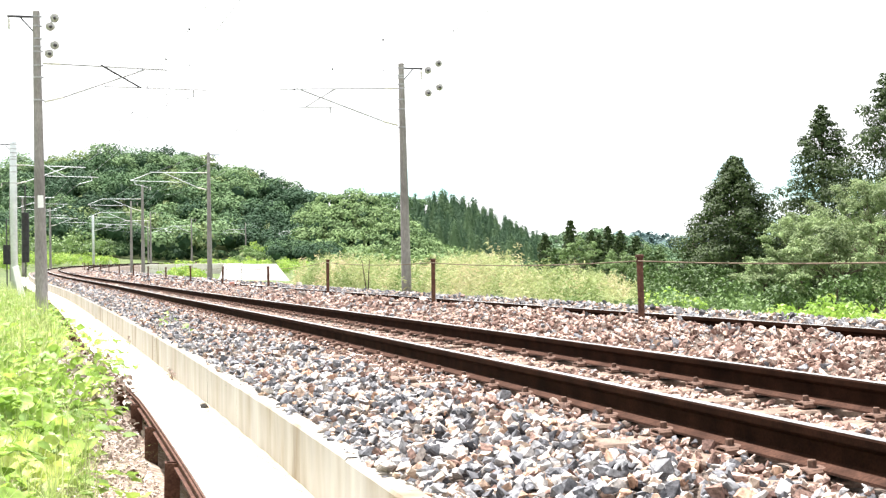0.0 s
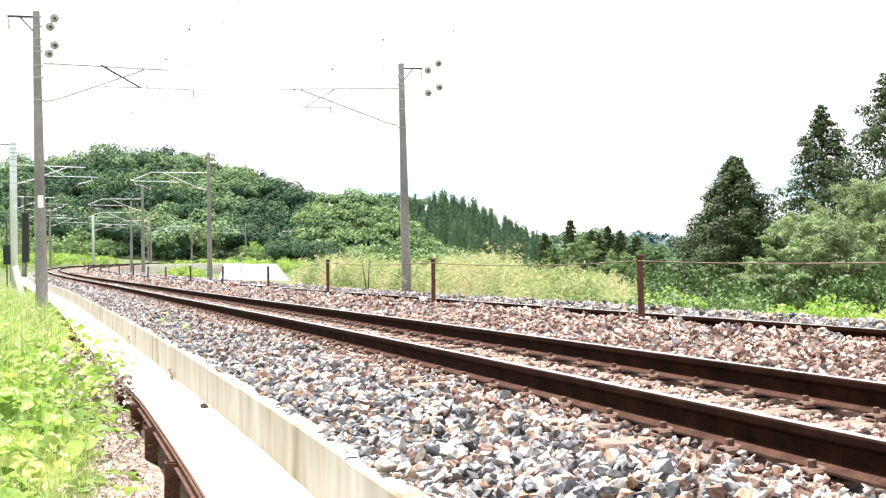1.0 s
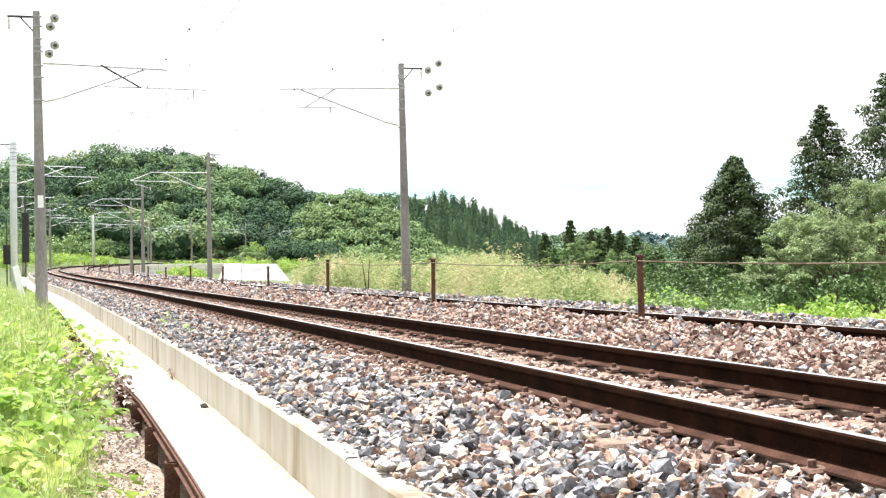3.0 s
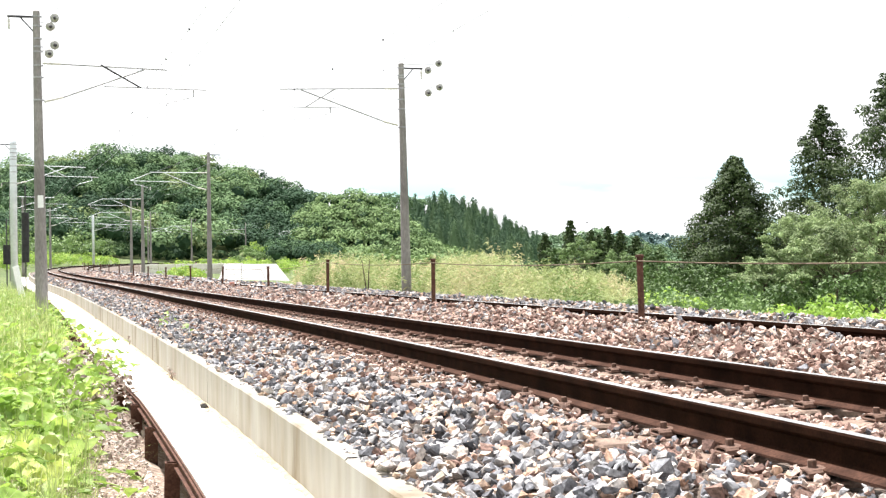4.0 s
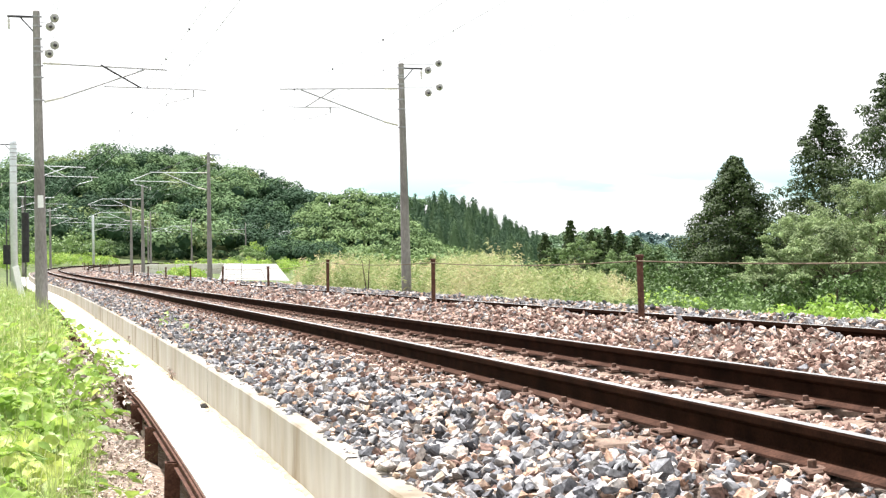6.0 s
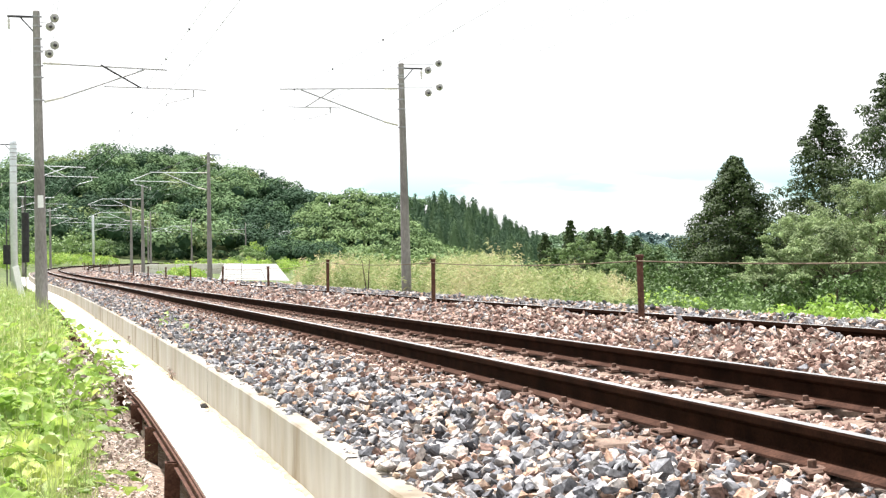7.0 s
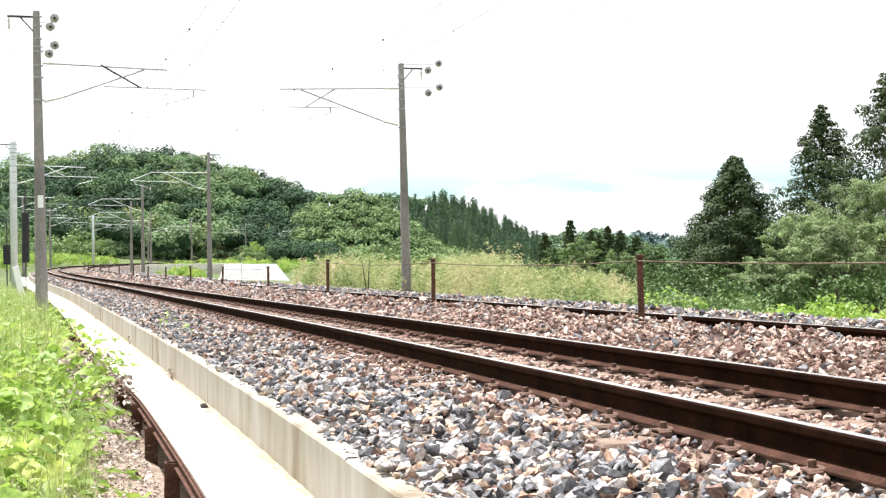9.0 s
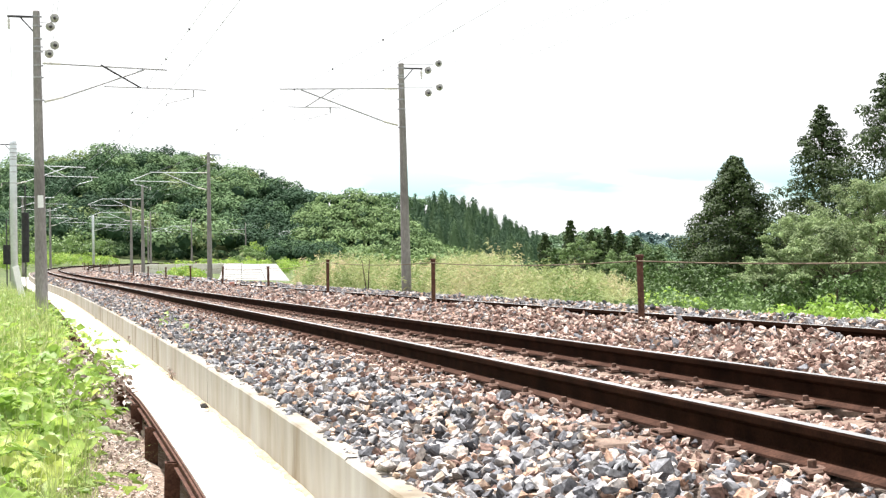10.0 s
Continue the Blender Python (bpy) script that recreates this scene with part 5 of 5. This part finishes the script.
def build_shrubs():
    rng = np.random.default_rng(41)

    def sown(n, s0, s1, o0, o1, low, high):
        s, off = rng.uniform(s0, s1, n), rng.uniform(o0, o1, n)
        p = on_line(s, off, 0 * off)
        r = rng.uniform(low, high, n)
        p[:, 2] = ground_height(p[:, 0], p[:, 1]) + r * 0.5
        return p, r
    p, r = sown(170, 10, 44, 7.9, 14, 0.5, 0.85)
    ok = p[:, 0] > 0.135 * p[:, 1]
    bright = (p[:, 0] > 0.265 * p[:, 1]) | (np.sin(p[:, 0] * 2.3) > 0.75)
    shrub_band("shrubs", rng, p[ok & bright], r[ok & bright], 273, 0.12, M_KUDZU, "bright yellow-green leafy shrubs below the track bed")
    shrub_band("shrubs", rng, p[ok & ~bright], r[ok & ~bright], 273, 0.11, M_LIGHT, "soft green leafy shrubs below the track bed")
    p, r = sown(90, 34, 60, 15, 40, 0.6, 1.2)
    ok = p[:, 0] > 0.14 * p[:, 1]
    shrub_band("shrubs", rng, p[ok], r[ok], 360, 0.15, M_BROAD, "dark green shrubs in the hollow")
    p, r = sown(300, 95, 300, 11.5, 32, 0.6, 1.5)
    low = (p[:, 1] < 168) & (p[:, 0] > -0.27 * p[:, 1])
    p[:, 2] -= np.where(low, r * 0.35, 0)
    r = np.where(low, r * 0.75, r)
    ok = (p[:, 0] < -0.185 * p[:, 1]) | (p[:, 1] > 180)
    shrub_band("shrubs", rng, p[ok], r[ok], 144, 0.25, M_KUDZU, "bright green bushes along the far curve of the line")
    p, r = sown(170, 60, 240, -14, -5.5, 0.6, 1.5)
    shrub_band("shrubs", rng, p, r, 144, 0.25, M_KUDZU, "bright green bushes along the far curve of the line")
    p, r = sown(220, 80, 260, -50, -13, 2.0, 4.5)
    shrub_band("hedge_woods", rng, p, r, 156, 0.48, M_LIGHT, "green trees above the inner side of the line")
    # rough grass on the shoulder below the dark wood
    q = np.random.default_rng(77)
    y = q.uniform(222, 264, 260)
    x = bearing(q.uniform(398, 528, 260)) * y
    r = q.uniform(0.5, 1.0, 260)
    shrub_band("shoulder_grass", q, np.stack([x, y, ground_height(x, y) + r * 0.2], -1), r, 117, 0.28, M_LIGHT, "rough light green grass on a bank below woods")
    # low growth in the hollow between the thicket and the hills
    n = 420
    y = rng.uniform(90, 420, n)
    x = y * rng.uniform(-0.10, 0.30, n)
    r = rng.uniform(0.8, 2.2, n) * np.interp(y, [90, 330], [0.9, 1.6])
    p = np.stack([x, y, ground_height(x, y) + r * 0.6], -1)
    shrub_band("hollow_shrubs", rng, p, r, 144, 0.45, M_LIGHT, "mixed green shrubs and small trees in the hollow")


build_shrubs()


# ---- single trees ----


def leaf_mesh(name, rng, o, nrm, leaf, mat, wide=1.1):
    sz = leaf * rng.uniform(0.6, 1.4, (len(o), 1)) * np.array([[wide, 1.0, 1.0]])
    v, f = bits(LEAF_V, LEAF_F, o, sz, facing(rng, nrm))
    return fast_mesh(name, v, f, mat)


def cedar(x, y, top, spread, seed, label, low=0.12, n_branch=150, per=110, leaf=0.17, gappy=0.0, group="tall cedars"):
    """A tall conifer: straight tapered trunk and level branches that carry rounded, upturned clumps of needles."""
    rng = np.random.default_rng(seed)
    g = float(ground_height(np.array([x]), np.array([y]))[0])
    tall = top - g
    root = thing("cedar", pose(x, y, g), label, "tree", group)
    bm = bmesh.new()
    lathe(bm, [(tall * 0.022, -0.2), (tall * 0.016, tall * 0.25), (tall * 0.009, tall * 0.65), (0.02, tall * 0.985)], 10)
    part("trunk", bm, M_BARK, root, smooth=True)
    lb = bmesh.new()
    os_, ns_ = [], []
    skew = rng.uniform(0, 6.28, 3)
    for i in range(n_branch):
        t = low + (1 - low) * ((i + rng.uniform(0, 1)) / n_branch) ** 1.08
        a = i * 2.39996 + rng.uniform(-0.5, 0.5)
        prof = (1 - t) ** 0.80 * np.interp(t, [0, 0.2, 0.45, 1], [0.85, 1.0, 1.12, 1.0])
        ragged = 1 + 0.13 * math.sin(2 * a + t * 23 + skew[0]) + 0.10 * math.sin(3 * a - t * 41 + skew[1]) + gappy * math.sin(t * 60 + a + skew[2])
        ln = spread * prof * rng.uniform(0.80, 1.08) * ragged + 0.12
        z0 = tall * t
        tip = np.array([math.cos(a) * ln, math.sin(a) * ln, z0 - ln * 0.05])
        base = np.array([0, 0, z0 + ln * 0.10])
        tube(lb, base, tip, 0.03 * (1 - t) + 0.012, 0.008, 5)
        for u in (1.0, 0.72, 0.45):
            if ln * u < 0.35 and u < 1:
                continue
            rad = min(0.78, (0.17 + 0.15 * ln) * rng.uniform(0.8, 1.25)) * spread / 5.0
            k = max(10, int(per * (0.35 + 0.65 * u) * rad))
            c = base + (tip - base) * u + np.array([0, 0, rad * 0.2])
            q = rng.normal(size=(k, 3))
            q /= np.linalg.norm(q, axis=1)[:, None]
            q[:, 2] = np.where(q[:, 2] < -0.55, -q[:, 2], q[:, 2])
            os_.append(c + q * rad * np.array([1.1, 1.1, 0.78]) * rng.uniform(0.72, 1.0, (k, 1)))
            ns_.append(q + np.array([math.cos(a) * 0.3, math.sin(a) * 0.3, 0.25]) + rng.normal(size=(k, 3)) * 0.35)
    # shaded foliage along the trunk
    k = int(per * 14)
    t = low + (0.97 - low) * rng.uniform(0, 1, k)
    a = rng.uniform(0, 2 * math.pi, k)
    r = spread * (1 - t) ** 0.8 * rng.uniform(0.1, 0.72, k)
    os_.append(np.stack([r * np.cos(a), r * np.sin(a), tall * t], -1))
    ns_.append(np.stack([np.cos(a), np.sin(a), 0.4 + 0 * a], -1) + rng.normal(size=(k, 3)) * 0.3)
    k = 40
    os_.append(np.stack([rng.normal(0, 0.13, k), rng.normal(0, 0.13, k), tall * (0.99 - 0.05 * rng.uniform(0, 1, k))], -1))
    ns_.append(rng.normal(size=(k, 3)))
    tagged(part("branchwork", lb, M_BARK, root), kind="stuff")
    part("crown", leaf_mesh("crown", rng, np.concatenate(os_), np.concatenate(ns_), leaf, M_CEDAR, 0.8), None, root)
    return root


def broadleaf(x, y, top, spread, seed, label, mat, lobes=34, per=230, leaf=0.16, low=0.15, group=""):
    """A spreading tree: trunk, forked limbs and many rising, feathery sprays of small leaves, dense outside and shaded within."""
    rng = np.random.default_rng(seed)
    g = float(ground_height(np.array([x]), np.array([y]))[0])
    tall = top - g
    root = thing("tree", pose(x, y, g), label, "tree", group)
    bm = bmesh.new()
    fork = tall * 0.35
    lathe(bm, [(tall * 0.028, -0.2), (tall * 0.02, fork * 0.5), (tall * 0.014, fork)], 9)
    part("trunk", bm, M_BARK, root, smooth=True)
    lb = bmesh.new()
    os_, ns_ = [], []
    heads = 7
    head = []
    for h in range(heads):
        t = 0.42 + 0.5 * h / heads
        a = h * 2.39996 + rng.uniform(-0.5, 0.5)
        w = spread * math.sqrt(max(0.03, 1 - ((t - 0.48) / 0.58) ** 2)) * rng.uniform(0.35, 0.72)
        head.append((np.array([math.cos(a) * w, math.sin(a) * w, tall * t]), spread * rng.uniform(0.30, 0.48)))
    head.append((np.array([0.0, 0.0, tall * 0.82]), spread * 0.34))
    for i in range(lobes):
        c0, rad = head[i % len(head)]
        d = rng.normal(size=3)
        d /= np.linalg.norm(d)
        if d[2] < -0.5:
            d[2] = -d[2]
        c = c0 + d * rad * rng.uniform(0.6, 1.05) * np.array([1, 1, 0.8])
        c[2] = min(max(c[2], tall * low), tall * 0.985)
        f0 = np.array([0, 0, min(fork, c[2] * 0.7)])
        mid = (f0 + c) / 2 + np.array([0, 0, 0.06 * tall])
        if i % 3 == 0:
            tube(lb, f0, mid, 0.035 + 0.003 * tall, 0.022, 6)
            tube(lb, mid, c, 0.022, 0.008, 5)
        # a plume along the outward and upward direction, drooping at its end
        out = d * np.array([1, 1, 0.5]) + np.array([0, 0, 0.55]) + rng.normal(size=3) * 0.25
        out /= np.linalg.norm(out)
        ln = spread * rng.uniform(0.22, 0.40)
        u = rng.uniform(-0.25, 1, per)
        side = rng.normal(size=(per, 3)) * (spread * 0.044 * (1.25 - 0.75 * np.abs(u - 0.2)))[:, None]
        pt = c + out * (u * ln)[:, None] + side * np.array([1.2, 1.2, 0.7])
        pt[:, 2] -= 0.45 * ln * np.clip(u, 0, 1) ** 2
        os_.append(pt)
        ns_.append(side / (spread * 0.044) * 0.45 + out * 0.35 + np.array([0, 0, 0.75]) + rng.normal(size=(per, 3)) * 0.45)
    tagged(part("branchwork", lb, M_BARK, root), kind="stuff")
    part("crown", leaf_mesh("crown", rng, np.concatenate(os_), np.concatenate(ns_), leaf, mat, 0.75), None, root)
    return root


def spot(px, d):
    return bearing(px) * d, d


cedar(*spot(1302, 90), 7.2, 5.2, 1, "dense dark green cedar with a broad cone of foliage", 0.08, 225, 165, 0.20)
cedar(*spot(1458, 92), 10.9, 5.0, 2, "tall dark cedar with layered branches and gaps", 0.10, 165, 180, 0.20, 0.14)
cedar(*spot(1578, 82), 12.0, 5.2, 3, "tallest dark cedar with ragged open branches", 0.10, 135, 180, 0.20, 0.20)
cedar(*spot(1228, 92), 2.4, 1.8, 4, "small dark cedar beside the broad one", 0.1, 70, 170, 0.18)
for k, (px, top, d) in enumerate(((1010, 405, 165), (1046, 424, 160), (1076, 418, 160), (1098, 425, 170), (1126, 436, 165), (965, 430, 170), (1060, 432, 150))):
    cedar(*spot(px, d), EYE[2] + (468 - top) / F_LENS * d, 2.7, 20 + k, "dark young cedar in the hollow", 0.04, 85, 60, 0.42, group="young cedars of the hollow")
broadleaf(*spot(1020, 140), 2.9, 2.6, 50, "bright green round tree in the hollow", M_KNOLL, 60, 130, 0.20, group="trees of the hollow")
broadleaf(*spot(985, 150), 1.9, 2.2, 55, "green bushy tree in the hollow", M_BROAD, 60, 120, 0.20, group="trees of the hollow")
broadleaf(*spot(1100, 115), 0.6, 2.8, 56, "light green spreading tree in the hollow", M_KNOLL, 60, 130, 0.18, group="trees of the hollow")
broadleaf(*spot(1160, 120), 1.6, 2.6, 57, "dark green bushy tree in the hollow", M_BROAD, 60, 130, 0.18, group="trees of the hollow")
broadleaf(*spot(1548, 55), 3.6, 2.7, 51, "light green spreading tree with layered leaf sprays", M_BROADPALE, 100, 270, 0.115, group="trees beside the cedars")
broadleaf(*spot(1415, 58), 2.2, 2.1, 52, "light green young tree with drooping sprays", M_BROADPALE, 88, 240, 0.115, group="trees beside the cedars")
broadleaf(*spot(1480, 50), 1.5, 1.9, 53, "green bushy tree below the cedars", M_BROADPALE, 80, 230, 0.11, group="trees beside the cedars")
broadleaf(*spot(1350, 50), 0.2, 1.5, 54, "pale green low tree before the broad cedar", M_BROADPALE, 60, 220, 0.10, group="trees beside the cedars")
broadleaf(*spot(1225, 62), -0.2, 1.6, 58, "dark green low tree at the thicket's end", M_BROAD, 80, 180, 0.11, group="trees beside the cedars")


# ---- small things along the wall ----


def build_small_things():
    r = random.Random(12)
    shapes = stone_shapes(np.random.default_rng(5), 1, 12)
    v, f = shapes[0]
    me = fast_mesh("dark_stone", v * np.array([0.12, 0.11, 0.13]), f, M_BLACKSTONE)
    ob = new("stray_stone", me)
    ob.matrix_basis = line_pose(11.45, -1.58, -0.535, 0, 0, 30)
    tagged(ob, "dark grey ballast stone lying on the pale trough lid", "stone")
    for s, off, n in ((20.2, -1.25, 7), (17.6, -1.1, 5), (21.5, -0.95, 5)):
        root = thing("weed", line_pose(s, off, float(np.interp(off, BED_OFF, BED_TOP)) - 0.02), "small yellow-green weed growing in the ballast", "plant", "weeds by the wall")
        for i in range(n):
            sz = r.uniform(0.06, 0.11)
            part("leaf", LEAF_ME, None, root, m=pose(r.uniform(-0.1, 0.1), r.uniform(-0.15, 0.15), r.uniform(0.05, 0.2), r.uniform(-40, 10), r.uniform(-30, 30), r.uniform(0, 360)) @ Matrix.Diagonal((sz, sz, sz, 1)))
        bm = bmesh.new()
        tube(bm, (0, 0, 0), (0.02, 0.03, 0.17), 0.004, 0.002, 5)
        part("stem", bm, M_GRASS, root)


def wall_weed(s, tall, n, seed):
    """A dry sprig in the joint between wall and lid."""
    r = random.Random(seed)
    root = thing("dry_weed", line_pose(s, *map(float, trough_line(s, -1.53, -0.58))), "dry brown weed in the joint at the wall foot", "plant", "dry weeds at the wall foot")
    bm = bmesh.new()
    for i in range(4):
        tube(bm, (0, 0, 0), (r.uniform(-0.05, 0.02), r.uniform(-0.08, 0.08), tall * r.uniform(0.6, 1.0)), 0.003, 0.0015, 5)
    part("stem", bm, M_ROPE, root)
    for i in range(n):
        sz = r.uniform(0.025, 0.05)
        part("leaf", DRY_LEAF_ME, None, root, m=pose(r.uniform(-0.06, 0.02), r.uniform(-0.09, 0.09), tall * r.uniform(0.25, 1.0), r.uniform(-60, 60), r.uniform(-60, 60), r.uniform(0, 360)) @ Matrix.Diagonal((sz, sz, sz, 1)))


DRY_LEAF_ME = fast_mesh("leaf", OVATE_V, OVATE_F, M_DRY, True)
wall_weed(15.05, 0.17, 9, 1)
wall_weed(15.25, 0.11, 6, 2)
wall_weed(22.4, 0.16, 8, 3)


def shed_leaf(s, off, turn, size):
    ob = new("fallen_leaf", fast_mesh("fallen_leaf", OVATE_V * np.array([size, size, size]), OVATE_F, M_KUDZU, True))
    ob.matrix_basis = line_pose(s, *map(float, trough_line(s, off, -0.568)), 4, -5, turn)
    tagged(ob, "yellow-green vine leaf lying on the pale trough lid", "leaf", "leaves on the trough lid")


for k, (s, off) in enumerate(((19.2, -1.78), (18.4, -1.90), (17.6, -1.72), (20.6, -1.85), (22.0, -1.80), (16.6, -1.93))):
    shed_leaf(s, off, k * 67, 0.11 + 0.015 * (k % 3))

M_BLACKSTONE = surface("dark_stone", [(0.3, (0.03, 0.028, 0.027)), (0.7, (0.08, 0.075, 0.07))], rough=0.9, scale=20, fine=60, fine_amount=0.3, bump=0.5, bump_scale=60)
build_small_things()


def build_stakes():
    for px, d, lean in ((646, 47, 4), (653, 46, -7)):
        x, y = spot(px, d)
        g = float(ground_height(np.array([x]), np.array([y]))[0])
        root = thing("stake", pose(x, y, g - 0.1, 0, lean, 0), "thin dark dead stem standing in the thicket", "stake", "stems in the thicket")
        bm = bmesh.new()
        tube(bm, (0, 0, 0), (0.02, 0, 1.1), 0.03, 0.024, 7)
        tube(bm, (0.02, 0, 1.1), (0.0, 0, 2.15), 0.024, 0.012, 7)
        part("stem", bm, M_BARK, root)


build_stakes()


def build_marker():
    root = thing("marker_block", line_pose(45.5, 3.62, -0.02), "small faded red block beside the second track", "block")
    bm = bmesh.new()
    box(bm, 0, 0, 0.06, 0.16, 0.20, 0.12, bevel=0.012)
    part("block", bm, M_FADED, root)
    bm = bmesh.new()
    box(bm, 0, 0, 0.128, 0.12, 0.15, 0.016, bevel=0.005)
    part("cap", bm, M_FADED, root)


M_FADED = surface("faded_red", [(0.3, (0.30, 0.13, 0.10)), (0.7, (0.44, 0.21, 0.17))], rough=0.9, scale=12, fine=60, fine_amount=0.25, bump=0.2, bump_scale=60)
build_marker()


# ---- what moves ----


def build_bird():
    """A small bird with spread wings, flying across the gap in the trees."""
    root = thing("bird", pose(10, 120, 5), "tiny dark bird flying over the hollow", "bird")
    bm = bmesh.new()
    lathe(bm, [(0.01, -0.19), (0.03, -0.15), (0.055, -0.03), (0.048, 0.08), (0.035, 0.12), (0.01, 0.16)], 8, pose(0, 0, 0, -90, 0, 0))
    part("body", bm, M_DARK, root, smooth=True)
    for k in (-1, 1):
        bm = bmesh.new()
        v = [bm.verts.new(c) for c in ((0.03 * k, 0.07, 0.0), (0.13 * k, 0.09, 0.10), (0.24 * k, 0.0, 0.22), (0.13 * k, -0.04, 0.09), (0.03 * k, -0.07, 0.0))]
        top = bm.faces.new(v)
        ext = bmesh.ops.extrude_face_region(bm, geom=[top])
        for g in ext["geom"]:
            if isinstance(g, bmesh.types.BMVert):
                g.co.z += 0.006
        part("wing", bm, M_DARK, root)
    return root


BIRD = build_bird()


def motions():
    # the bird sits in the far trees, crosses the sky and drops behind the broad cedar
    rows = []
    for t, px, rise, d in ((0.0, 985, 25, 185), (3.6, 1000, 28, 185), (4.2, 1063, 67, 185), (4.5, 1079, 67, 185), (4.9, 1104, 63, 185), (5.4, 1150, 42, 185), (6.4, 1215, 18, 185), (10.0, 1290, 14, 185)):
        rows.append((t, pose(bearing(px) * d, d, EYE[2] + rise / F_LENS * d, 0, 0, -70)))
    walk(BIRD, rows)
    # the shoots nod in the wind
    for root, m, phase, rate in SPRAYS:
        rows = []
        for k in range(21):
            t = k * 0.5
            a = 2.2 * math.sin(rate * 2.2 * t + phase) + 1.0 * math.sin(rate * 5.1 * t + 2 * phase)
            rows.append((t, m @ pose(0, 0, 0, a, 0.7 * a, 0.5 * a)))
        walk(root, rows)


motions()
